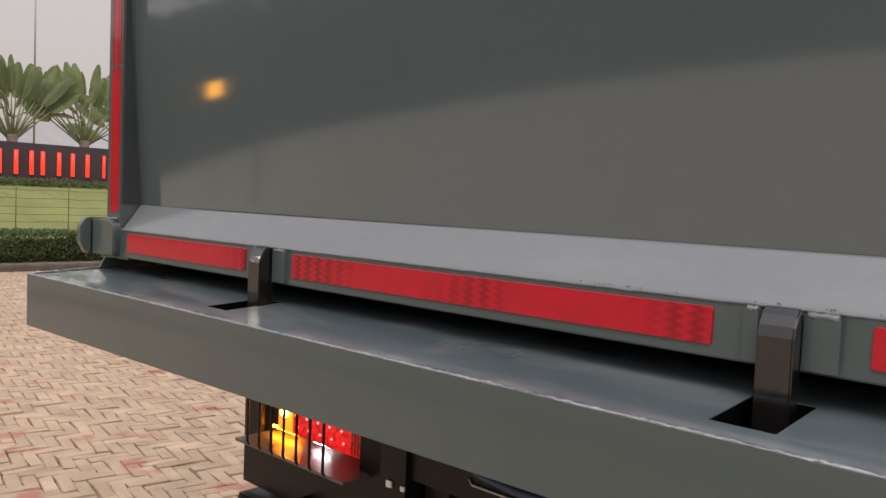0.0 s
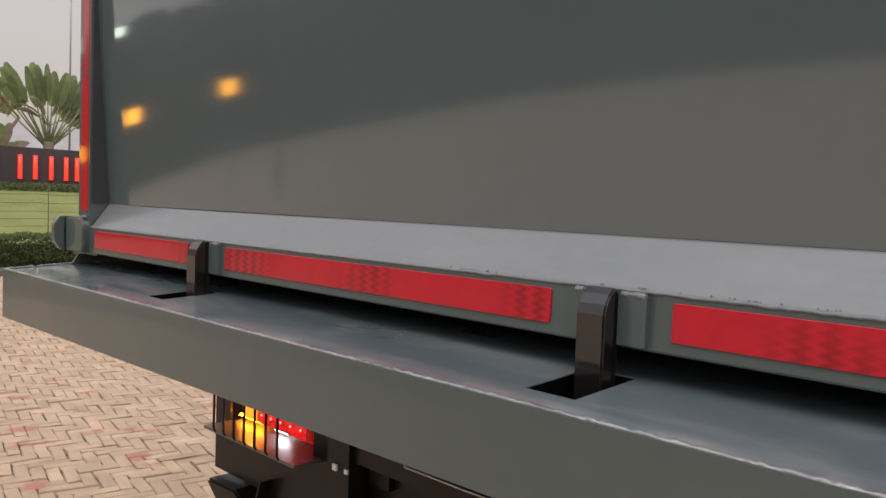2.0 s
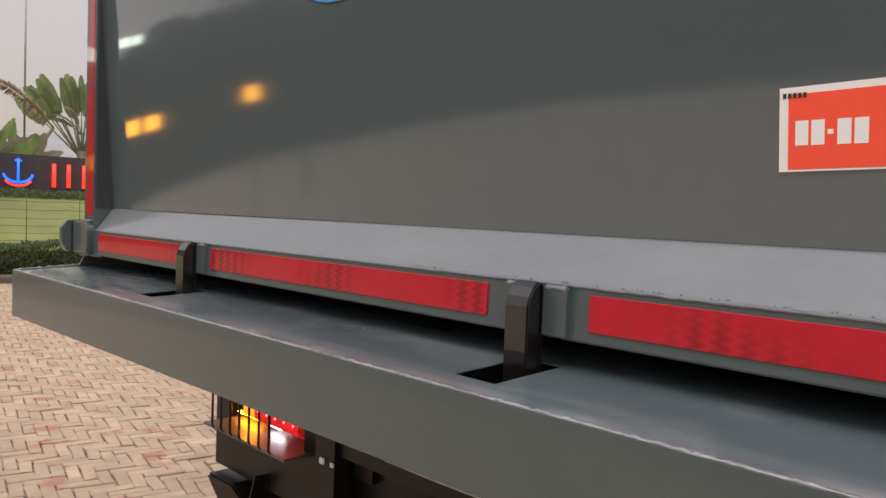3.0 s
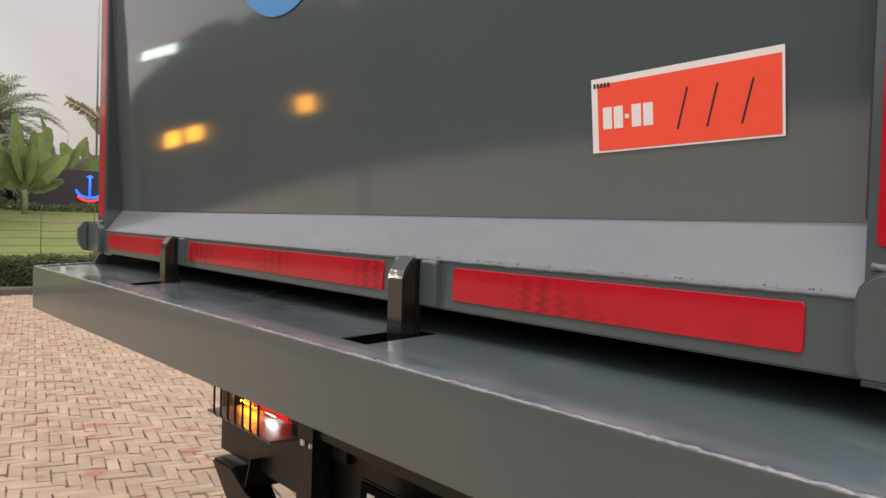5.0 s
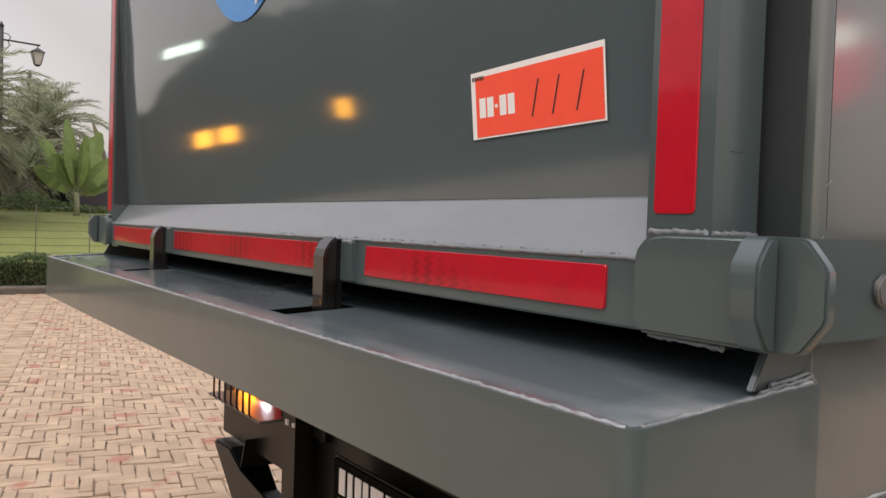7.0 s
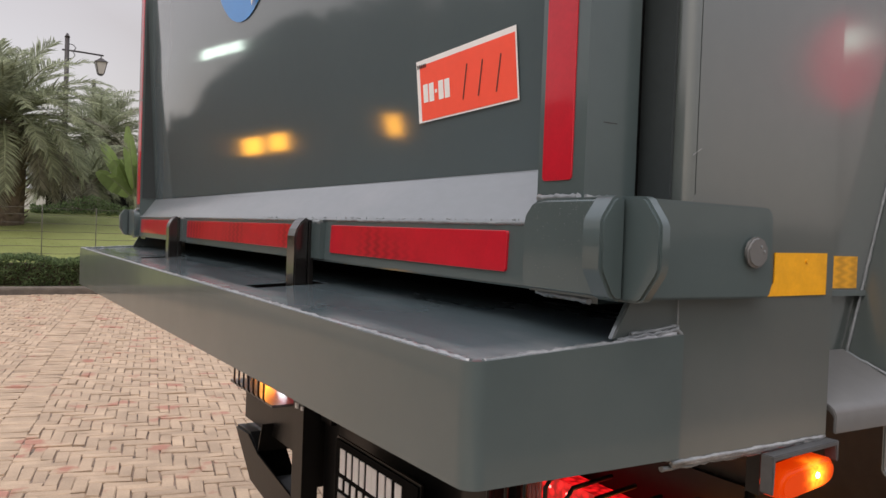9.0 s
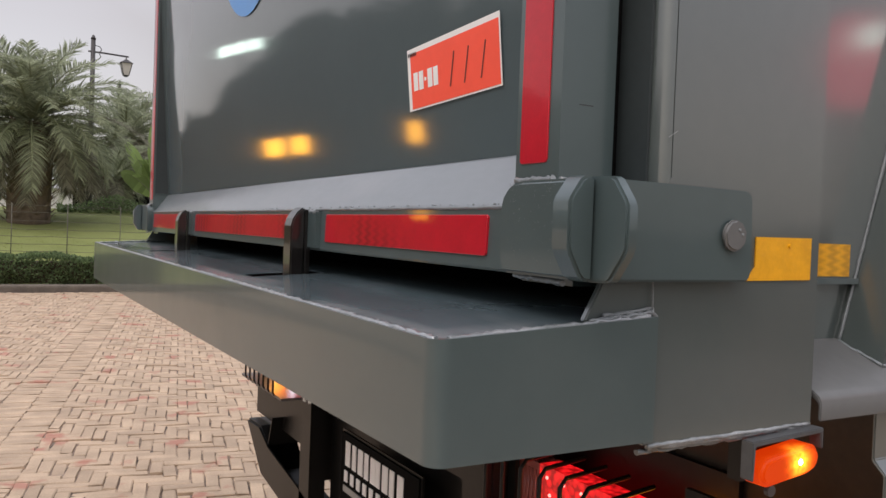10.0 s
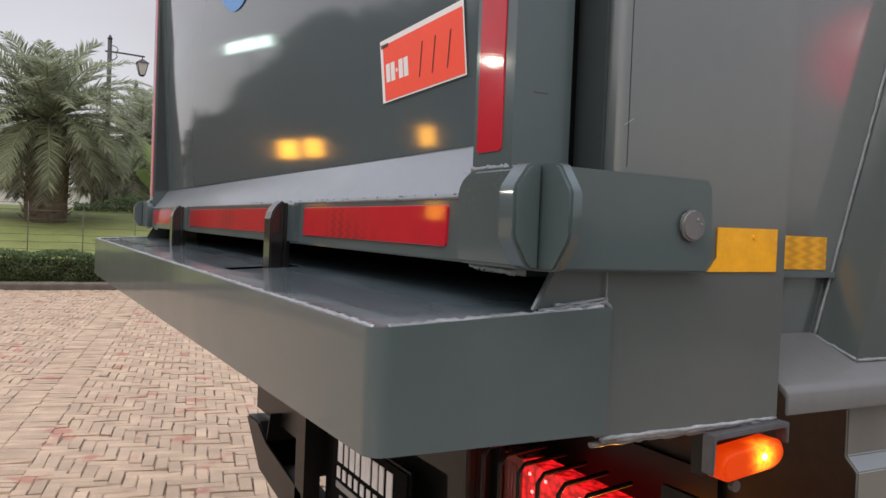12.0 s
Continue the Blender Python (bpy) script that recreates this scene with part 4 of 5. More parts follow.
    prism(bm, [(s * x, z) for x, z in ((1.20, 0.623), (1.20, 0.615), (1.04, 0.622), (0.94, 0.578), (0.90, 0.69), (0.905, 0.69), (0.945, 0.586), (1.04, 0.63))], "y", 0.393, 0.56)
    part("underrun_bracket", bm, BLACK, truck, "folded black underrun bracket")
    bm = bmesh.new()
    box(bm, *sorted((s * 0.565, s * 0.475)), 0.385, 0.44, 0.36, 1.10)
    part("support_post", bevelled(bm, 0.004), BLACK, truck)
    # chassis rail, wheel and mudguard behind
    bm = bmesh.new()
    box(bm, *sorted((s * 0.38, s * 0.46)), 0.44, 5.2, 0.80, 1.10)
    part("chassis_rail", bm, BLACK, truck)
    bm = bmesh.new()
    prism(bm, [(s * x, z) for x, z in ((1.296, 1.192), (1.300, 1.192), (1.300, 1.124), (1.317, 1.107), (1.317, 0.72), (1.313, 0.72), (1.313, 1.105), (1.296, 1.121))], "y", 0.508, 1.9)
    part("mudguard", bevelled(bm, 0.0015), SIDE, truck, "grey folded mudguard")
    bm = bmesh.new()
    prof = [(0.30, 0), (0.44, -0.01), (0.50, 0.02), (0.52, 0.06), (0.52, 0.22), (0.50, 0.26), (0.44, 0.29), (0.30, 0.28)]
    rings = []
    for i in range(40):
        a = 2 * math.pi * i / 40
        rings.append([bm.verts.new((s * (0.86 + w), 1.25 + r * math.cos(a), 0.525 + r * math.sin(a))) for r, w in prof])
    for i in range(40):
        a, b = rings[i], rings[(i + 1) % 40]
        for k in range(len(prof)):
            j = (k + 1) % len(prof)
            bm.faces.new((a[k], b[k], b[j], a[j]))
    bmesh.ops.recalc_face_normals(bm, faces=bm.faces)
    wheel = part("wheel", bm, RUBBER, truck, "black truck wheel", smooth=True)
    bm = bmesh.new()
    disc(bm, (s * 0.95, 1.25, 0.525), 0.31, "x", s * 0.12, 32)
    part("rim", bm, BLACK, wheel)

bm = bmesh.new()
box(bm, -0.475, 0.475, 0.46, 0.47, 0.40, 1.15)
box(bm, -0.475, 0.475, 0.40, 0.46, 0.86, 0.96)
part("cross_member", bm, BLACK, truck, "black chassis cross member")
bm = bmesh.new()
box(bm, -1.288, 1.288, 0.570, 0.582, 0.62, 1.172)
part("rear_valance", bm, VALANCE, truck, "dark rear valance, browned for the lamp glow")
# maker's plate with plain light bars
bm = bmesh.new()
box(bm, -0.225, 0.262, 0.392, 0.398, 0.52, 0.805, 1)
box(bm, -0.232, 0.269, 0.398, 0.404, 0.513, 0.812, 0)
for i, (a, b) in enumerate(((-0.19, -0.115), (-0.10, -0.03), (-0.015, 0.045), (0.06, 0.13), (0.15, 0.18))):
    box(bm, a, a + 0.033, 0.3895, 0.392, 0.715, 0.785, 2)
    box(bm, b - 0.026, b, 0.3895, 0.392, 0.715, 0.785, 2) if b - a > 0.05 else None
for i in range(9):
    box(bm, -0.195 + i * 0.044, -0.172 + i * 0.044, 0.3895, 0.392, 0.668, 0.700, 2)
box(bm, -0.20, 0.24, 0.3895, 0.392, 0.638, 0.656, 3)
for i in range(8):
    box(bm, -0.17 + i * 0.046, -0.135 + i * 0.046, 0.3895, 0.392, 0.606, 0.622, 3)
box(bm, -0.16, -0.10, 0.3895, 0.392, 0.560, 0.585, 2)
box(bm, -0.08, 0.0, 0.3895, 0.392, 0.560, 0.585, 2)
GREYBAR = material("grey_print", (0.33, 0.32, 0.30), rough=0.6)
part("maker_plate", bm, [BLACK, DARK, WHITE, GREYBAR], truck, "black maker's plate with plain white bars")
for a, b in ((0.90, 0.955), (0.99, 1.045), (1.07, 1.12)):
    bm = bmesh.new()
    box(bm, a, b, 0.564, 0.5695, 0.925, 0.972)
    part("yellow_marking", bm, YELLOW_PAINT, truck, "worn yellow bar on the dark valance")
bm = bmesh.new()
tube(bm, [(-0.40, 0.43, 0.945), (-0.30, 0.415, 0.925), (-0.15, 0.40, 0.922), (0.0, 0.40, 0.924), (0.2, 0.41, 0.94), (0.4, 0.43, 0.99)], 0.013)
part("air_hose", bm, HOSE, truck, "blue air hose")
bm = bmesh.new()
tube(bm, [(-0.285, 0.398, 0.915), (-0.272, 0.396, 0.902), (-0.08, 0.396, 0.902), (0.12, 0.40, 0.903), (0.25, 0.41, 0.905)], 0.0035)
part("bright_pipe", bm, STEEL, truck, "thin bright steel pipe")
for x, w in ((-0.528, 0.0085), (-0.480, 0.006)):
    bm = bmesh.new()
    bevelled(box(bm, x - w, x + w, 0.3785, 0.3845, 0.838 - w, 0.838 + w), 0.001)
    part("bright_bolt", bm, WHITE, truck, "small bright bolt head")

# ---- ground, lawn, hedge, fence ----
bm = bmesh.new()
# beyond x 4.8 the ground is unseen and darkened for the bumper side
gx, gy = (-400, -14.3, 3.0, 4.8, 400), (-400, -4.0, 8.0, 400)
gv = [[bm.verts.new((x, y, -0.010)) for y in gy] for x in gx]
for i in range(4):
    for j in range(3):
        bm.faces.new((gv[i][j], gv[i + 1][j], gv[i + 1][j + 1], gv[i][j + 1])).material_index = 0 if i == j == 1 else (2 if i == 3 else 1)
tagged(part("ground", bm, [JOINT, PAVING_FAR, UNSEEN_GROUND]), "sandy ground below the brick paving", "ground", kind="structure")

bm = bmesh.new()
prism(bm, [(-14.36, -0.02), (-14.24, -0.02), (-14.22, 0.10), (-14.25, 0.14), (-14.36, 0.14)], "y", -6.0, 14.0)
tagged(part("kerb", bevelled(bm, 0.01), KERB), "weathered low kerb beside the paving", "kerb", kind="structure")


def lawn_z(x):
    pts = ((-14.36, 0.12), (-14.9, 0.42), (-18.0, 1.12), (-22.0, 1.60), (-40.0, 1.55), (-400.0, 1.3))
    for (xa, za), (xb, zb) in zip(pts, pts[1:]):
        if xa >= x >= xb:
            return za + (zb - za) * (x - xa) / (xb - xa)
    return 0.1


bm = bmesh.new()
cols = [-14.36, -14.6, -14.9, -15.5, -16.2, -17, -18, -19, -20, -21, -22, -26, -30, -40, -80, -200, -400]
ys = [-12.0, -9.0, -6.0] + [-3.0 + i * 0.8 for i in range(34)] + [30, 50, 100, 300]
lv = [[bm.verts.new((x, y, lawn_z(x) * min(1.0, max(0.0, (y + 9.3) / 6.3)) + (0.06 * noise.noise(Vector((x * 0.5, y * 0.5, 0))) if -40 < x < -15 else 0) - (0.3 if y < -8 else 0))) for y in ys] for x in cols]
for i in range(len(cols) - 1):
    for j in range(len(ys) - 1):
        bm.faces.new((lv[i][j], lv[i][j + 1], lv[i + 1][j + 1], lv[i + 1][j]))
lawn = tagged(part("lawn", bm, GRASS, smooth=True), "sloping mown green lawn", "lawn", kind="structure")


def leaf_card(bm, p, d, up, ln, wd, mat=0):
    """A small folded leaf of four triangles."""
    d = d.normalized()
    side = d.cross(up)
    side = side.normalized() if side.length > 1e-4 else Vector((1, 0, 0))
    nrm = side.cross(d)
    a, m, b = p, p + d * ln * 0.5 - nrm * wd * 0.15, p + d * ln
    l, r = p + d * ln * 0.45 + side * wd * 0.5, p + d * ln * 0.45 - side * wd * 0.5
    va, vm, vb, vl, vr = [bm.verts.new(q) for q in (a, m, b, l, r)]
    for f in ((va, vm, vl), (vl, vm, vb), (va, vr, vm), (vr, vb, vm)):
        bm.faces.new(f).material_index = mat


def scattered_mesh(name, verts, faces, mats, mat_index=None):
    me = bpy.data.meshes.new(name)
    me.from_pydata(verts, [], faces)
    for m in (mats if isinstance(mats, list) else [mats]):
        me.materials.append(m)
    if mat_index:
        me.polygons.foreach_set("material_index", mat_index)
    return me


def leaf_cloud(name, mats, count, place, ln, wd, rng, droop=0.3):
    """Many small folded leaves at the points that place(rng) gives."""
    verts, faces, idx = [], [], []
    for _ in range(count):
        p, out, mi = place(rng)
        d = (out + Vector((rng.gauss(0, 0.6), rng.gauss(0, 0.6), rng.gauss(0, 0.5) - droop))).normalized()
        side = d.cross(Vector((rng.uniform(-1, 1), rng.uniform(-1, 1), rng.uniform(0.2, 1)))).normalized()
        l, w = ln * rng.uniform(0.6, 1.3), wd * rng.uniform(0.7, 1.2)
        k = len(verts)
        verts += [tuple(p), tuple(p + d * l * 0.5 + side * w * 0.5), tuple(p + d * l), tuple(p + d * l * 0.5 - side * w * 0.5)]
        faces.append((k, k + 1, k + 2, k + 3))
        idx.append(mi)
    return scattered_mesh(name, verts, faces, mats, idx)


rng = random.Random(11)
hedge = thing("hedge", "low dense green shrub border behind the kerb", "hedge", kind="stuff")


def hedge_place(r):
    y = r.uniform(-2.8, 9.5)
    h = 0.64 + 0.07 * noise.noise(Vector((y * 1.4, 0.3, 0))) + 0.04 * noise.noise(Vector((y * 6, 1.3, 0)))
    a = r.uniform(0, 1)
    if a < 0.62:
        z = r.uniform(0.10, h)
        x = -14.33 - 0.10 * ((z - 0.35) / 0.3) ** 2 + 0.07 * noise.noise(Vector((y * 3, z * 4, 2))) + r.uniform(-0.06, 0.02)
        return Vector((x, y, z)), Vector((0.8, 0, 0.5)), 0
    return Vector((r.uniform(-15.0, -14.35), y, h + r.uniform(-0.07, 0.02))), Vector((0.2, 0, 1)), 0


ob = new("foliage", leaf_cloud("foliage", [LEAF], 34000, hedge_place, 0.062, 0.036, rng, 0.1))
ob.parent = hedge
bm = bmesh.new()
box(bm, -14.92, -14.42, -2.7, 9.5, 0.08, 0.54)
part("shrub_core", bm, SOIL, hedge)

# fence of thin posts and wires
fence = thing("wire_fence", "thin weathered wire fence on slim posts behind the hedge", "fence")
for i in range(-4, 12):
    y = 0.62 + 0.95 * i
    bm = bmesh.new()
    tube(bm, [(-14.95, y, 0.35), (-14.95, y + 0.006, 1.0), (-14.95, y + 0.004, 1.62)], 0.009, 6)
    part("fence_post", bm, WIRE, fence)
for z in (0.72, 0.86, 1.0, 1.14, 1.30, 1.46, 1.59):
    bm = bmesh.new()
    tube(bm, [(-14.95, -3.4 + 0.475 * i, z - (0.012 if i % 2 else 0)) for i in range(29)], 0.0045, 5)
    part("fence_wire", bm, WIRE, fence)

# short grass along the near part of the lawn
verts, faces = [], []
rng = random.Random(5)
for _ in range(14000):
    x, y = -14.9 - 6.5 * rng.random() ** 1.5, rng.uniform(-2.5, 8.5)
    z = lawn_z(x) + 0.06 * noise.noise(Vector((x * 0.5, y * 0.5, 0)))
    a, h = rng.uniform(0, 6.28), rng.uniform(0.002, 0.007)
    k = len(verts)
    dx, dy = math.cos(a) * 0.012, math.sin(a) * 0.012
    verts += [(x - dx, y - dy, z - 0.004), (x + dx, y + dy, z - 0.004), (x + rng.gauss(0, 0.02), y + rng.gauss(0, 0.02), z + h)]
    faces.append((k, k + 1, k + 2))
tagged(new("grass", scattered_mesh("grass", verts, faces, BLADE)), "short green grass on the lawn", "grass", kind="stuff")

# low dark planting at the top of the lawn
rng = random.Random(12)
planting = thing("low_planting", "dark low shrubs at the foot of the sign wall", "shrubs", kind="stuff")


def low_place(r):
    y = r.uniform(0.8, 13)
    h = 0.20 + 0.10 * noise.noise(Vector((y * 1.1, 4, 0))) + (0.30 * max(0, 1 - abs(y - 2.2) / 1.2))
    return Vector((r.uniform(-21.9, -21.2), y, 1.50 + r.uniform(0, 1) * h)), Vector((0.7, 0, 0.6)), 0


ob = new("foliage", leaf_cloud("foliage", [LEAF], 9000, low_place, 0.085, 0.05, rng, 0.1))
ob.parent = planting

# ---- sign wall ----
sign = thing("sign_wall", "dark purple sign wall with red and blue neon shapes", "sign wall")
bm = bmesh.new()
box(bm, -22.35, -22.03, 3.55, 13.5, 1.35, 2.68)
wall_part = part("wall", bevelled(bm, 0.01), WALL, sign)
SX = -21.98
for a, b in ((5.97, 6.50), (6.76, 7.30), (7.44, 8.02), (8.24, 8.80), (9.10, 9.24), (9.50, 10.06), (10.3, 10.86)):
    bm = bmesh.new()
    if b - a < 0.2:
        tube(bm, [(SX, (a + b) / 2, 1.83), (SX, (a + b) / 2, 2.47)], 0.042, 8)
    else:
        tube(bm, [(SX, a + 0.05, 1.83), (SX, a + 0.05, 2.47)], 0.056, 8)
        tube(bm, [(SX, b - 0.10, 1.83), (SX, b - 0.10, 2.47)], 0.056, 8)
    part("neon_bar", bm, NEON_RED, sign, "glowing red neon bars")
bm = bmesh.new()
tube(bm, [(SX, 5.13, 1.90), (SX, 5.13, 2.56)], 0.035, 8)
tube(bm, [(SX, 5.13 + 0.36 * math.sin(a), 2.17 - 0.25 * math.cos(a)) for a in [-1.45 + i * 0.29 for i in range(11)]], 0.035, 8)
tube(bm, [(SX, 5.05, 2.50), (SX, 5.21, 2.50)], 0.03, 8)
part("neon_mark", bm, NEON_BLUE, sign, "glowing blue neon mark")
bm = bmesh.new()
tube(bm, [(SX + 0.01, 5.13 + 0.34 * math.sin(a), 2.05 - 0.22 * math.cos(a)) for a in [-1.2 + i * 0.24 for i in range(11)]], 0.032, 8)
part("neon_arc", bm, NEON_RED, sign, "glowing red neon arc")


# ---- lamp posts ----
def lamp_post(at):
    p = thing("street_lamp", "dark iron lamp post with a hanging glass lantern", "street lamp", "lamp posts along the lawn", at=at)
    bm = bmesh.new()
    tube(bm, [(0, 0, -0.4), (0, 0, 1.2), (0, 0, 2.6), (0, 0, 4.45)], 0.075, 10, taper=0.058)
    tube(bm, [(0, 0, 4.45), (0, 0, 4.50), (0, 0, 4.56)], 0.075, 10, taper=0.02)
    part("pole", bm, IRON, p)
    bm = bmesh.new()
    tube(bm, [(0, -0.12, 4.10), (0, 0.3, 4.10), (0, 0.92, 4.08)], 0.026, 6)
    tube(bm, [(0, 0.05, 4.28), (0, 0.16, 4.26), (0, 0.22, 4.19), (0, 0.18, 4.12)], 0.012, 6)
    tube(bm, [(0, 0.05, 3.88), (0, 0.14, 3.90), (0, 0.20, 3.98), (0, 0.16, 4.07)], 0.012, 6)
    part("arm", bm, IRON, p)
    bm = bmesh.new()
    tube(bm, [(0, 0.86, 4.08), (0, 0.86, 3.98)], 0.014, 6)
    for (ra, za), (rb, zb) in (((0.03, 4.0), (0.15, 3.90)), ((0.165, 3.90), (0.165, 3.885)), ((0.075, 3.56), (0.04, 3.52))):
        v0 = [bm.verts.new((sx * ra, 0.86 + sy * ra, za)) for sx, sy in ((-1, -1), (1, -1), (1, 1), (-1, 1))]
        v1 = [bm.verts.new((sx * rb, 0.86 + sy * rb, zb)) for sx, sy in ((-1, -1), (1, -1), (1, 1), (-1, 1))]
        bm.faces.new(v0)
        bm.faces.new(v1[::-1])
        for i in range(4):
            bm.faces.new((v0[i], v0[(i + 1) % 4], v1[(i + 1) % 4], v1[i]))
    for sx, sy in ((-1, -1), (1, -1), (1, 1), (-1, 1)):
        tube(bm, [(sx * 0.145, 0.86 + sy * 0.145, 3.89), (sx * 0.072, 0.86 + sy * 0.072, 3.56)], 0.012, 5)
    lantern = part("lantern", bm, IRON, p)
    bm = bmesh.new()
    v0 = [bm.verts.new((sx * 0.138, 0.86 + sy * 0.138, 3.884)) for sx, sy in ((-1, -1), (1, -1), (1, 1), (-1, 1))]
    v1 = [bm.verts.new((sx * 0.066, 0.86 + sy * 0.066, 3.56)) for sx, sy in ((-1, -1), (1, -1), (1, 1), (-1, 1))]
    for i in range(4):
        bm.faces.new((v0[i], v0[(i + 1) % 4], v1[(i + 1) % 4], v1[i]))
    bm.faces.new(v0)
    bm.faces.new(v1[::-1])
    part("lantern_glass", bm, LANTERN_GLASS, lantern, "frosted glass")
    return p


post_a = lamp_post((-22.0, 1.61, 1.86))
copy_thing(post_a, pose(-27.0, 2.90, 1.50))
copy_thing(post_a, pose(-34.0, 4.30, 1.58))
bm = bmesh.new()
tube(bm, [(0, 0, 0), (0, 0, 5), (0, 0, 11)], 0.035, 8, taper=0.02)
pole = thing("flagpole", "tall thin pale metal flagpole", "flagpole", at=(-26.0, 8.70, 1.5))
part("pole", bm, STEEL, pole)
bm = bmesh.new()
disc(bm, (0, 0, 0), 0.09, "z", 0.03)
part("base_plate", bm, STEEL, pole)
copy_thing(pole, pose(-25.0, 6.06, 1.5))


# ---- palms and banana plants ----
def palm(at, trunk_h, trunk_r, fronds, length, seed, leaflets=46):
    """A date palm: a stout trunk in a skirt of old leaf bases under a crown of arching feathered fronds."""
    p = thing("date_palm", "bushy grey-green date palm with a thick fibrous trunk", "palm tree", "palms on the lawn", at=at)
    r = random.Random(seed)
    bm = bmesh.new()
    tube(bm, [(0, 0, -0.15), (0.02, 0, trunk_h * 0.3), (0, 0.03, trunk_h * 0.7), (0, 0, trunk_h)], trunk_r, 14, taper=trunk_r * 0.9, wobble=0.10, seed=seed)
    for i in range(110):
        a, z = i * 2.4, trunk_h * i / 110
        d = Vector((math.cos(a), math.sin(a), 0.9))
        leaf_card(bm, Vector((math.cos(a) * trunk_r * 0.9, math.sin(a) * trunk_r * 0.9, z)), d, Vector((0, 0, 1)), 0.24, 0.16)
    part("trunk", bm, BARK, p)
    verts, faces, idx = [], [], []
    up0 = Vector((0, 0, 1))
    for f in range(fronds):
        k = f / fronds
        az = f * 2.39996 + r.uniform(-0.25, 0.25)
        e = radians(78 - 112 * k ** 0.8 + r.uniform(-7, 7))
        ln = length * r.uniform(0.85, 1.08) * (0.80 + 0.28 * min(1.0, k * 2.5) - 0.42 * max(0.0, k - 0.55))
        dry = 1 if r.random() < 0.03 + 1.6 * max(0.0, k - 0.5) else 0
        pts, q = [], Vector((math.cos(az) * 0.16, math.sin(az) * 0.16, trunk_h + 0.15 * (1 - k)))
        for i in range(15):
            pts.append(q.copy())
            q = q + Vector((math.cos(az) * math.cos(e), math.sin(az) * math.cos(e), math.sin(e))) * (ln / 14)
            e = max(radians(-86), e - (0.062 + 0.040 * k) * (0.45 + i / 9))
        for i in range(14):
            d = (pts[i + 1] - pts[i]).normalized()
            side = Vector((-math.sin(az), math.cos(az), 0))
            nrm = side.cross(d)
            w0, w1 = 0.040 * (1 - i / 15), 0.040 * (1 - (i + 1) / 15)
            b = len(verts)
            for c, w in ((pts[i], w0), (pts[i + 1], w1)):
                verts += [tuple(c - side * w), tuple(c + side * w), tuple(c - nrm * w)]
            faces += [(b, b + 1, b + 4, b + 3), (b + 1, b + 2, b + 5, b + 4), (b + 2, b, b + 3, b + 5)]
            idx += [2 if not dry else 1] * 3
        for i in range(leaflets):
            u = 0.10 + 0.90 * i / leaflets
            j = min(13, int(u * 14))
            c = pts[j].lerp(pts[j + 1], u * 14 - j)
            d = (pts[j + 1] - pts[j]).normalized()
            side = Vector((-math.sin(az), math.cos(az), 0))
            nrm = d.cross(side) * -1 if d.cross(side).z < 0 else d.cross(side)
            ll = length * 0.19 * (0.30 + math.sin(math.pi * min(1.0, 0.15 + u * 0.80))) * r.uniform(0.8, 1.15)
            for sg in (-1, 1):
                dd = (side * sg * r.uniform(0.55, 0.85) + d * 0.85 + nrm * r.uniform(0.0, 0.35)).normalized()
                tip = c + dd * ll - up0 * ll * r.uniform(0.05, 0.25)
                mid = c + dd * ll * 0.5
                wv = d * 0.021
                b = len(verts)
                verts += [tuple(c - wv * 0.6), tuple(c + wv * 0.6), tuple(mid + wv), tuple(mid - wv), tuple(tip)]
                faces += [(b, b + 1, b + 2, b + 3), (b + 3, b + 2, b + 4)]
                idx += [dry, dry]
    ob = new("crown", scattered_mesh("crown", verts, faces, [FROND, FROND_DRY, STEM], idx))
    ob.parent = p
    tagged(ob, "arching feathery fronds, the lowest ones dry")
    return p


palm((-19.0, 0.06, 1.2), 2.35, 0.48, 92, 2.45, 3, 58)
palm((-26.0, 3.00, 1.5), 2.5, 0.25, 74, 2.35, 9, 40)
palm((-23.4, 2.35, 1.5), 1.0, 0.25, 52, 1.7, 15, 36)


def broad_leaf(bm, base, d, ln, wd, bend, rng, mat=0, stem=0.35, tilt=0.0):
    """A banana leaf: stalk, bent midrib and two torn halves of blade."""
    d = d.normalized()
    side = d.cross(Vector((0, 0, 1)))
    side = side.normalized() if side.length > 0.05 else Vector((0, 1, 0))
    side = (Matrix.Rotation(tilt, 3, d) @ side).normalized()
    pts, p = [], Vector(base)
    n = 10
    e = d.copy()
    for i in range(n + 1):
        pts.append(p.copy())
        p = p + e * ln / n
        e = (e - Vector((0, 0, 1)) * bend * (0.3 + i / n) / n).normalized()
    tube(bm, pts[:n - 1], 0.022, 5, mat=1, taper=0.006)
    k0 = int(stem * n)
    for sg in (-1, 1):
        prev = None
        for i in range(k0, n + 1):
            u = (i - k0) / (n - k0)
            w = wd * 0.5 * (math.sin(math.pi * (0.06 + 0.90 * u)) ** 0.6) * rng.uniform(0.9, 1.08)
            a = bm.verts.new(pts[i])
            b = bm.verts.new(pts[i] + side * sg * w - Vector((0, 0, 1)) * w * 0.22)
            if prev:
                q = bm.faces.new((prev[0], a, b, prev[1]) if sg > 0 else (prev[0], prev[1], b, a))
                q.material_index = mat
                q.smooth = True
            prev = (a, b)
            if rng.random() < 0.22:
                prev = None if i == n else (bm.verts.new(pts[i] + e * 0.01), bm.verts.new(pts[i] + side * sg * w * 0.9 - Vector((0, 0, 1)) * w * 0.4))


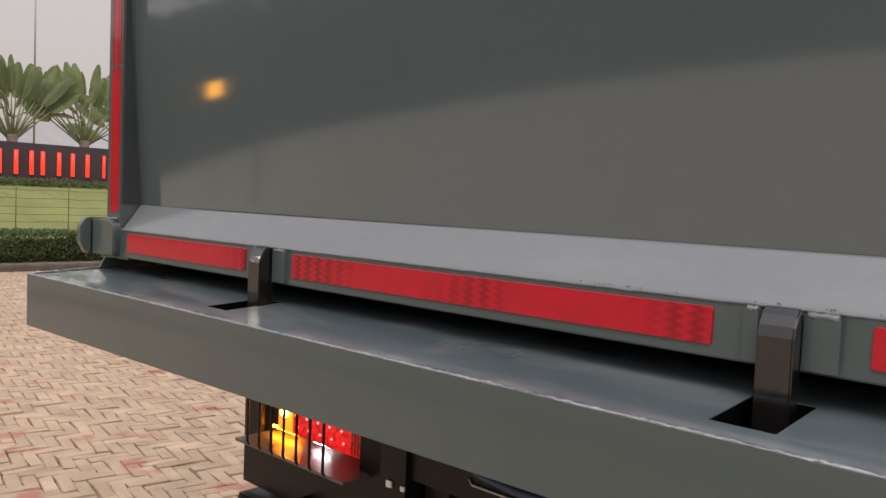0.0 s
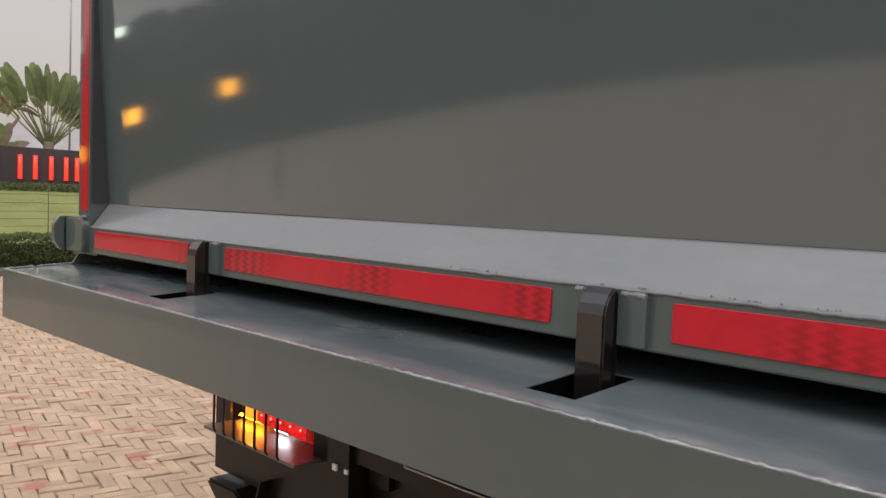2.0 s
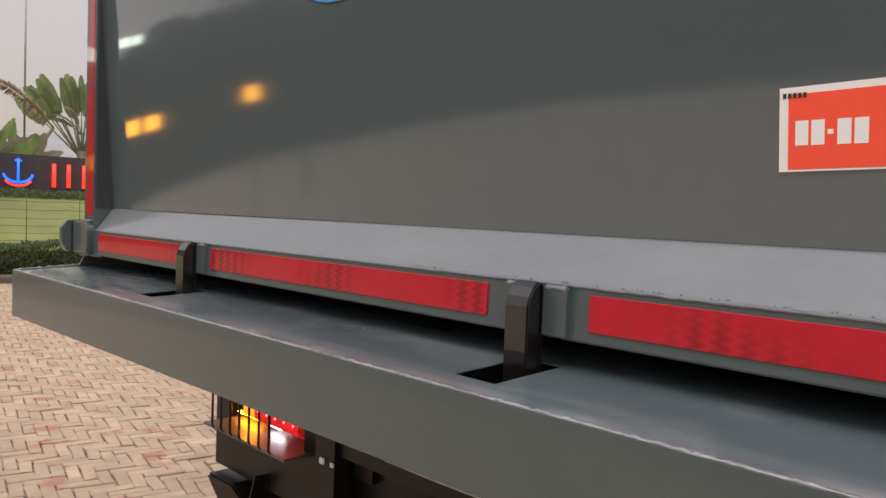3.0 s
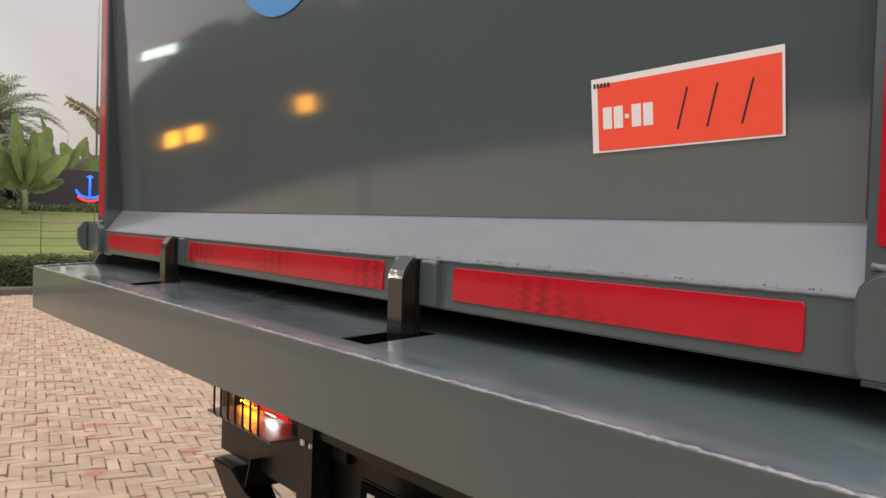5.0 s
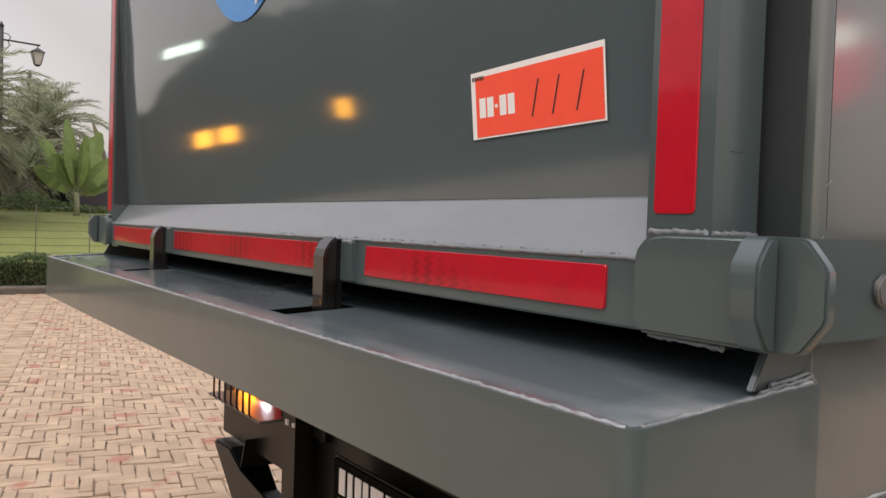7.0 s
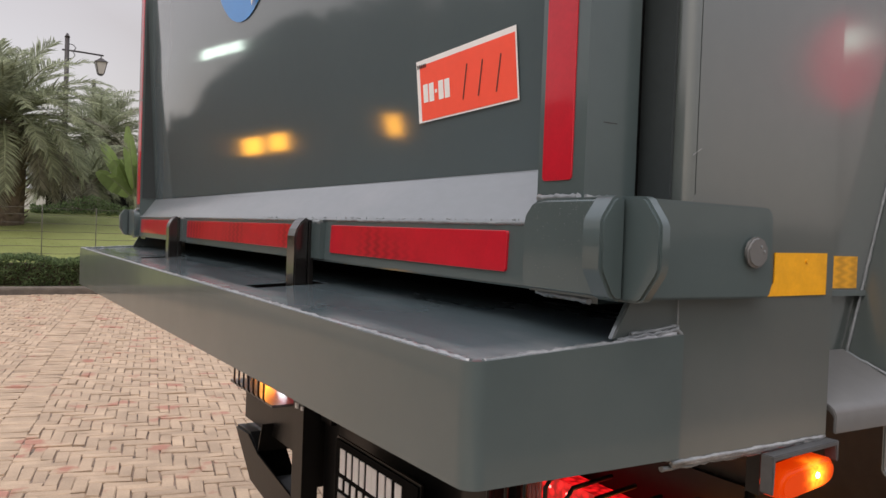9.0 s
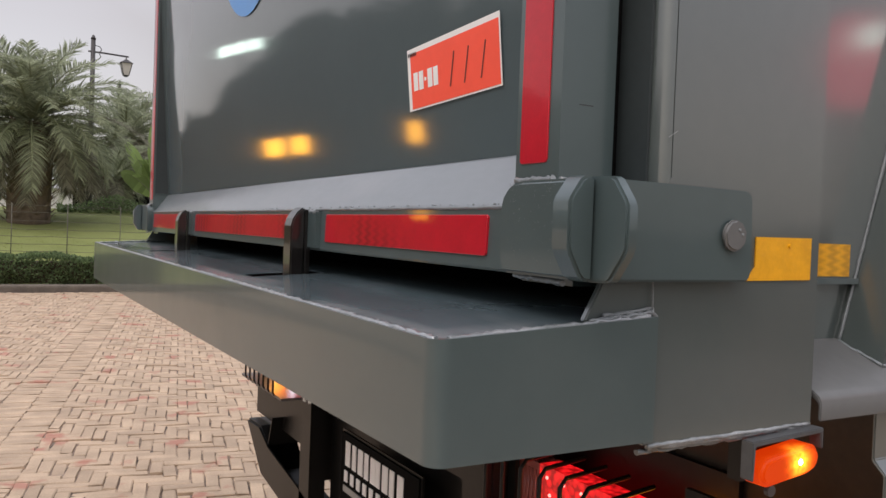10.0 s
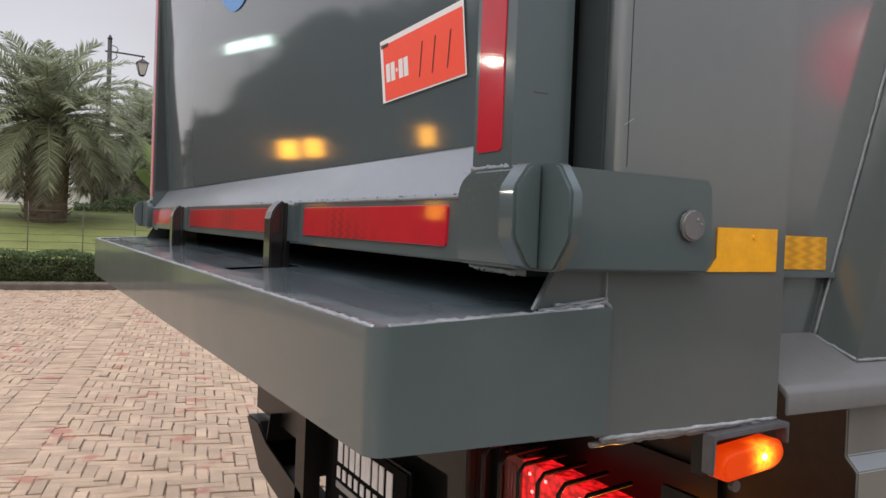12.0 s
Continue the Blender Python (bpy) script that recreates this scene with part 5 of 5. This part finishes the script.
def fan_palm(at, count, ln, wd, seed, spread=68, turn=0.0, stalk=1.25):
    """A traveller's palm: leaves set in one flat fan."""
    p = thing("travellers_palm", "green fan-shaped traveller's palm behind the wall", "palm tree", "fan palms", at=at)
    r = random.Random(seed)
    bm = bmesh.new()
    tube(bm, [(0, 0, -1.4), (0, 0, 0.0), (0, 0, 0.9)], 0.14, 10, taper=0.16, wobble=0.06)
    part("trunk", bm, BARK, p)
    bm = bmesh.new()
    for i in range(count):
        a = radians(-spread + 2 * spread * i / (count - 1) + r.uniform(-3, 3))
        d = Vector((math.sin(turn) * math.sin(a) + r.uniform(-0.10, 0.10), math.cos(turn) * math.sin(a), math.cos(a)))
        base = Vector((0, math.sin(a) * 0.12, 0.75))
        tip = base + d * stalk * r.uniform(0.9, 1.05)
        tube(bm, [base, base.lerp(tip, 0.5), tip], 0.035, 5, mat=1, taper=0.02)
        broad_leaf(bm, tip, d, ln * r.uniform(0.85, 1.1), wd * r.uniform(0.85, 1.1), r.uniform(0.15, 0.5), r, stem=0.0, tilt=1.35 + r.uniform(-0.4, 0.4))
    part("crown", bm, [FAN_LEAF, STEM], p)
    bm = bmesh.new()
    for i in range(5):
        a = r.uniform(-1, 1) * 1.4
        d = Vector((r.uniform(-0.3, 0.3), math.sin(a), math.cos(a) * 0.6 + 0.2))
        broad_leaf(bm, Vector((0, 0, 1.4)), d, ln * 1.1, wd * 0.42, 2.2, r, mat=0, tilt=r.uniform(0, 2))
    part("dead_leaves", bm, [BANANA_DRY, STEM], p, "hanging dry brown leaves")
    return p


fan_palm((-26.0, 8.05, 2.20), 17, 1.25, 0.44, 1, 46, stalk=1.40)
fan_palm((-26.4, 10.45, 2.22), 17, 1.25, 0.44, 2, 58, stalk=1.40)
fan_palm((-27.2, 12.7, 2.1), 12, 1.2, 0.44, 3, stalk=1.4)


def banana(at, leaves, seed, collar=0.75):
    p = thing("banana_plant", "banana plant with broad green and some dry leaves", "banana plant", "banana plants", at=at)
    r = random.Random(seed)
    bm = bmesh.new()
    tube(bm, [(0, 0, -0.2), (0.02, 0.01, collar * 0.5), (0, 0, collar + 0.15)], 0.09, 9, taper=0.06)
    part("trunk", bm, STEM, p)
    bm = bmesh.new()
    dry = bmesh.new()
    for az, el, ln, wd, bend, is_dry in leaves:
        d = Vector((0.25 * r.uniform(-1, 1), math.sin(radians(az)), math.cos(radians(az)) * 1.0))
        d.z = max(0.15, d.z)
        broad_leaf(dry if is_dry else bm, Vector((0, 0, collar)), d, ln, wd, bend, r, stem=0.22, tilt=1.2 + r.uniform(-0.4, 0.4))
    part("leaves", bm, [BANANA, STEM], p)
    if len(dry.verts):
        part("dry_leaves", dry, [BANANA_DRY, STEM], p, "dry brown leaves")
    else:
        dry.free()
    return p


banana((-20.6, 3.25, 1.50), [(-25, 0, 1.8, 0.56, 0.5, 0), (-9, 0, 2.05, 0.60, 0.2, 0), (5, 0, 1.65, 0.58, 0.3, 0), (17, 0, 1.95, 0.60, 0.4, 0), (-42, 0, 1.3, 0.46, 0.9, 0), (32, 0, 1.5, 0.50, 0.8, 0), (-16, 0, 1.2, 0.5, 0.5, 0), (50, 0, 1.0, 0.42, 1.0, 0), (12, 0, 1.1, 0.5, 0.4, 0)], 4, 0.38)
banana((-23.0, 4.6, 1.60), [(-16, 0, 1.9, 0.20, 0.6, 1), (-34, 0, 1.7, 0.18, 1.6, 1), (4, 0, 1.6, 0.22, 0.8, 1), (22, 0, 1.5, 0.26, 0.6, 0), (38, 0, 1.6, 0.20, 1.4, 1), (52, 0, 1.4, 0.18, 2.0, 1)], 6)
banana((-23.6, 5.35, 1.60), [(-22, 0, 1.35, 0.46, 0.5, 0), (6, 0, 1.35, 0.50, 0.4, 0), (30, 0, 1.3, 0.46, 0.7, 0), (-58, 0, 1.2, 0.3, 1.7, 1)], 8)
banana((-24.2, 5.95, 1.60), [(-20, 0, 1.2, 0.40, 0.8, 0), (18, 0, 1.2, 0.40, 0.8, 1), (44, 0, 1.2, 0.34, 1.2, 1)], 10)


def leaning_palm(at, stem, tip):
    """A thin leaning stem that ends in one long arching frond with short torn leaflets."""
    p = thing("leaning_palm", "thin leaning palm with one long dry arching frond", "palm tree", at=at)
    r = random.Random(14)
    bm = bmesh.new()
    stem, tip = [Vector(q) for q in stem], Vector(tip)
    tube(bm, stem, 0.07, 8, taper=0.045, wobble=0.08)
    part("trunk", bm, BARK, p)
    bm = bmesh.new()
    a, b = stem[-1], tip
    pts = [a.lerp(b, i / 12) + Vector((0, 0, 0.20 * math.sin(math.pi * i / 12))) for i in range(13)]
    tube(bm, pts, 0.035, 5, taper=0.008)
    for i in range(52):
        u = 0.12 + 0.88 * i / 52
        j = min(11, int(u * 12))
        c = pts[j].lerp(pts[j + 1], u * 12 - j)
        d = (pts[j + 1] - pts[j]).normalized()
        for sg in (-1, 1):
            out = (d * 0.5 + Vector((0.5 * sg, 0, -0.8 if sg < 0 else 0.25)) + Vector((r.gauss(0, 0.12), r.gauss(0, 0.12), r.gauss(0, 0.12)))).normalized()
            leaf_card(bm, c, out, Vector((1, 0.2, 0)), (0.36 - 0.12 * u) * r.uniform(0.8, 1.15), 0.075)
    part("frond", bm, FROND_TAN, p, "long dry tan arching frond")
    return p


leaning_palm((-25.0, 6.30, 1.50), [(0, 0, -0.1), (0, 0.02, 0.9), (0, 0.10, 1.45), (0, 0.58, 2.20)], (0.1, -1.12, 3.46))

# ---- distance ----
house = thing("pale_building", "far low pale building with a grey roof", "building", at=(-75, 24, 1.3))
bm = bmesh.new()
box(bm, -6, 6, -24, 24, 0, 3.0)
part("wall", bm, PALE, house)
bm = bmesh.new()
prism(bm, [(-7, 3.0), (7, 3.0), (0, 6.0)], "y", -25, 25)
part("roof", bm, ROOF, house)
for i in range(8):
    bm = bmesh.new()
    box(bm, 6.0, 6.05, -21 + i * 6, -18 + i * 6, 0.8, 2.2)
    part("window", bm, DARK, house)
house2 = thing("white_house", "far white low building behind the palms", "building", at=(-48, 1.5, 1.4))
bm = bmesh.new()
box(bm, -2, 2, -3, 1.4, 0, 1.5)
part("wall", bm, PALE, house2)
bm = bmesh.new()
prism(bm, [(-2.3, 1.5), (2.3, 1.5), (1.4, 1.75), (-1.4, 1.75)], "y", -3.3, 1.7)
part("roof", bm, ROOF, house2)


# ---- dark trees round the yard, seen as reflections ----
def broadleaf_tree(at, height, spread, seed, count=5200):
    p = thing("tree", "dark leafy tree at the edge of the yard", "tree", "trees round the yard", at=at)
    r = random.Random(seed)
    bm = bmesh.new()
    tube(bm, [(0, 0, -0.2), (0.1, 0, height * 0.2), (0.05, 0.1, height * 0.5)], 0.22, 10, taper=0.12, wobble=0.05)
    clumps = []
    for i in range(16):
        a, z = i * 2.4, height * (0.22 + 0.72 * (i / 15))
        k = spread * (0.9 - 0.55 * abs(i / 15 - 0.35)) * r.uniform(0.5, 1.0)
        c = Vector((math.cos(a) * k * 0.7, math.sin(a) * k * 0.7, z))
        clumps.append((c, spread * r.uniform(0.34, 0.55)))
        tube(bm, [(0.05, 0, height * 0.18 + z * 0.3), c * 0.6 + Vector((0, 0, z * 0.3)), c], 0.07, 6, taper=0.02)
    part("trunk", bm, BARK, p)

    def place(q):
        c, k = clumps[q.randrange(len(clumps))]
        v = Vector((q.gauss(0, 1), q.gauss(0, 1), q.gauss(0, 0.8))).normalized()
        return c + v * k * q.uniform(0.15, 1.05), v, 0
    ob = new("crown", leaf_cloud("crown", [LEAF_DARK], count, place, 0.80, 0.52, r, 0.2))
    ob.parent = p
    return p


# a belt of trees far behind the yard, lower towards its open end: bearing, rise above the eye, half width
TREE_BELT = [(-76.1, 5.2, 1.0), (-74.7, 6.7, 1.3), (-72.7, 7.5, 2.0), (-70.4, 9.6, 2.4), (-67.8, 10.2, 2.8)]
TREE_BELT += [(-64.2 + 4.4 * i, 9.9 + 0.8 * math.sin(i * 1.7), 3.7) for i in range(22)]
for i, (az, el, w) in enumerate(TREE_BELT):
    d = 60.0 + 1.5 * math.sin(i * 2.3)
    h = 1.5 + d * math.tan(radians(el))
    az = radians(az)
    broadleaf_tree((d * math.sin(az), -d * math.cos(az), 0.0), h, w, 40 + i, 5200)
broadleaf_tree((-24.0, -4.6, 0.0), 3.4, 0.42, 70, 1400)
rng = random.Random(32)
rear_hedge = thing("boundary_hedge", "dark overgrown hedge below the trees round the yard", "hedge", kind="stuff")


def rear_place(r):
    ang = r.uniform(radians(-76.5), radians(32))
    h = 4.2 + 1.0 * noise.noise(Vector((ang * 9, 0, 0)))
    out = Vector((math.sin(ang), -math.cos(ang), 0))
    return out * (60.0 + r.uniform(-0.8, 0.8)) + Vector((0, 0, r.uniform(0, h))), -out + Vector((0, 0, 0.3)), 0


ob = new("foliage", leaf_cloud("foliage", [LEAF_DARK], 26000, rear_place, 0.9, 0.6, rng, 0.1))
ob.parent = rear_hedge


def light_bar(at, glass, width, height, pieces):
    """A bar of lit lenses on a dark pole, turned to the truck."""
    p = thing("light_bar", "lit light bar on a dark pole across the yard", "lamp", at=at)
    p.rotation_euler = (0, 0, math.atan2(at[1], at[0]) - math.pi / 2)
    bm = bmesh.new()
    tube(bm, [(0, 0.05, -at[2]), (0, 0.05, -at[2] / 2), (0, 0.05, -height / 2)], 0.022, 8)
    part("pole", bm, IRON, p)
    bm = bmesh.new()
    box(bm, -width / 2 - 0.02, width / 2 + 0.02, 0.02, 0.10, -height / 2 - 0.015, height / 2 + 0.015)
    part("housing", bevelled(bm, 0.008), IRON, p)
    step, gap = width / pieces, 0.16 if pieces == 2 else 0.08
    for i in range(pieces):
        bm = bmesh.new()
        box(bm, -width / 2 + step * (i + gap), -width / 2 + step * (i + 1 - gap), -0.05, 0.02, -height / 2, height / 2)
        part("lens", bevelled(bm, min(step, height) * 0.38, 3), glass, p, "glowing lens")
    return p


light_bar((-10.085, -2.817, 3.486), LAMP_WHITE, 0.78, 0.17, 3)
light_bar((-11.413, -3.845, 2.101), LAMP_AMBER, 0.84, 0.21, 2)
light_bar((-17.259, -9.464, 2.518), LAMP_AMBER, 0.50, 0.40, 1)

yard_lamp = thing("street_lamp", "tall street lamp with a lit head across the yard", "street lamp", at=(-20.8, -13.3, 0.0))
yard_lamp.rotation_euler = (0, 0, radians(-57.5))
bm = bmesh.new()
tube(bm, [(0, -0.9, 0), (0, -0.9, 3.5), (0, -0.9, 7.1)], 0.07, 10, taper=0.045)
tube(bm, [(0, -0.9, 7.1), (0, -0.5, 7.22), (0, -0.1, 7.2)], 0.035, 8)
part("pole", bm, IRON, yard_lamp)
bm = bmesh.new()
box(bm, -0.22, 0.22, -0.16, 0.20, 7.14, 7.26)
part("head", bevelled(bm, 0.03), IRON, yard_lamp)
bm = bmesh.new()
bmesh.ops.create_uvsphere(bm, u_segments=16, v_segments=8, radius=0.2, matrix=Matrix.Translation((0, 0.02, 7.10)) @ Matrix.Diagonal((1.1, 0.9, 0.8, 1)))
part("lens", bm, STREET_GLOW, yard_lamp, "glowing pale lens", smooth=True)

rng = random.Random(31)
side_hedge = thing("tall_hedge", "dark clipped hedge along the far side of the yard", "hedge", kind="stuff")


def side_place(r):
    k = r.uniform(-0.3, 1.3)
    c0 = Vector((3.0 + 12 * k, 13.0 - 10 * k, 0))
    n0 = Vector((-0.64, -0.77, 0))
    h = 1.5 + 0.2 * noise.noise(Vector((k * 9, 0, 0)))
    return c0 + n0 * r.uniform(0.2, 0.7) + Vector((0, 0, r.uniform(0, h))), n0 + Vector((0, 0, 0.4)), 0


ob = new("foliage", leaf_cloud("foliage", [LEAF_DARK], 12000, side_place, 0.20, 0.12, rng, 0.1))
ob.parent = side_hedge
red = thing("red_sign", "lit red oval sign board on a post beside the yard", "sign", at=(4.06, 4.40, 0.0))
red.rotation_euler = (0, 0, radians(-42))
bm = bmesh.new()
tube(bm, [(-0.20, 0.06, 0), (-0.20, 0.06, 1.0), (-0.20, 0.06, 2.50)], 0.05, 8)
part("post", bm, IRON, red)
bm = bmesh.new()
prism(bm, [(-0.20 + 0.30 * math.cos(radians(a)), 2.66 + 0.33 * math.sin(radians(a))) for a in range(0, 360, 15)], "y", -0.02, 0.03)
part("board", bevelled(bm, 0.01), SIGN_RED, red, "glowing red board")
bm = bmesh.new()
bmesh.ops.create_uvsphere(bm, u_segments=12, v_segments=8, radius=0.08, matrix=Matrix.Translation((-0.29, -0.12, 2.80)))
part("spot_lamp", bm, LAMP_WHITE, red, "small white lamp", smooth=True)

bm = bmesh.new()
prism(bm, [(2.90, -4.15), (3.10, -4.15), (3.10, 8.15), (2.90, 8.15)], "z", -0.06, 0.006)
prism(bm, [(-14.2, -4.15), (2.897, -4.15), (2.897, -3.88), (-14.2, -3.88)], "z", -0.06, 0.006)
tagged(part("edging", bevelled(bm, 0.008), KERB), "flush weathered concrete edging round the paving", "edging", kind="structure")

# ---- brick paving ----
paving = new("pavement", None)
tagged(paving, "tan clay brick paving in herringbone bond", "pavement", kind="structure")
BL, BW, GAP = 0.219, 0.073, 0.0062
TURN_P = radians(-10.7)
cp, sp = math.cos(TURN_P), math.sin(TURN_P)
BAND = -0.90              # the edge of a band of bricks laid across, between two fields of herringbone


def paver_mesh(name, ln, wd, mat):
    bm = bmesh.new()
    box(bm, -ln / 2, ln / 2, -wd / 2, wd / 2, -0.03, 0.0)
    top = [e for e in bm.edges if all(v.co.z > -0.001 for v in e.verts)]
    bmesh.ops.bevel(bm, geom=top, offset=0.0045, segments=1, affect="EDGES")
    bm.normal_update()
    bmesh.ops.delete(bm, geom=[f for f in bm.faces if f.normal.z < -0.9], context="FACES")
    return mesh_of(name, bm, mat)


rng = random.Random(78)
singles, shapes = [], []
for worn in range(9):
    me = paver_mesh("brick", BL - GAP, BW - GAP, BRICK_OBJ)
    for v in me.vertices:
        v.co.x += rng.gauss(0, 0.0036)
        v.co.y += rng.gauss(0, 0.0026)
    singles.append(me)
    shapes.append(([tuple(v.co) for v in me.vertices], [tuple(p.vertices) for p in me.polygons]))
rng = random.Random(77)
laid = []
for a in range(-215, 60):
    for b in range(-60, 150):
        k = (a - b) % 6
        if k == 0:
            u, v, ang = a * BW + BW * 1.5, b * BW + BW / 2, 0.0
        elif k == 5:
            u, v, ang = a * BW + BW / 2, b * BW + BW * 1.5, math.pi / 2
        else:
            continue
        half = BL / 2 if ang else BW / 2
        for lo, hi in ((0.0, 50.0), (-50.0, -2 * BL)):
            v0, v1 = max(v - half, lo), min(v + half, hi)
            if v1 - v0 > 0.02:
                laid.append((u, (v0 + v1) / 2 + BAND, ang, (v1 - v0) / (2 * half)))
for a in range(-215, 60):
    for row in (0, 1):
        laid.append((a * BW, BAND - BL / 2 - row * BL, math.pi / 2, 1.0))
verts, faces = [], []
count = 0
for u, v, ang, cut in laid:
    x, y = u * cp - v * sp, u * sp + v * cp
    if not (-14.15 < x < 3.0 and -4.0 < y < 8.0):
        continue
    m = pose(x + rng.gauss(0, 0.0015), y + rng.gauss(0, 0.0015), rng.gauss(0, 0.003), rng.gauss(0, 1.0), rng.gauss(0, 1.0),
             math.degrees(ang + TURN_P) + rng.gauss(0, 1.6))
    if cut < 0.999:
        m = m @ Matrix.Diagonal((cut, 1, 1, 1) if ang else (1, cut, 1, 1))
    if cut > 0.999 and -4.0 < x < -1.9 and -0.3 < y < 2.2 and count < 300:
        ob = new("brick", singles[count % 9])
        ob.parent = paving
        ob.matrix_basis = m
        count += 1
        continue
    k = len(verts)
    base_v, base_f = shapes[rng.randrange(9)]
    verts += [tuple(m @ Vector(p)) for p in base_v]
    faces += [tuple(i + k for i in f) for f in base_f]
rest = new("bricks", scattered_mesh("bricks", verts, faces, BRICK))
rest.parent = paving
tagged(rest, kind="stuff")
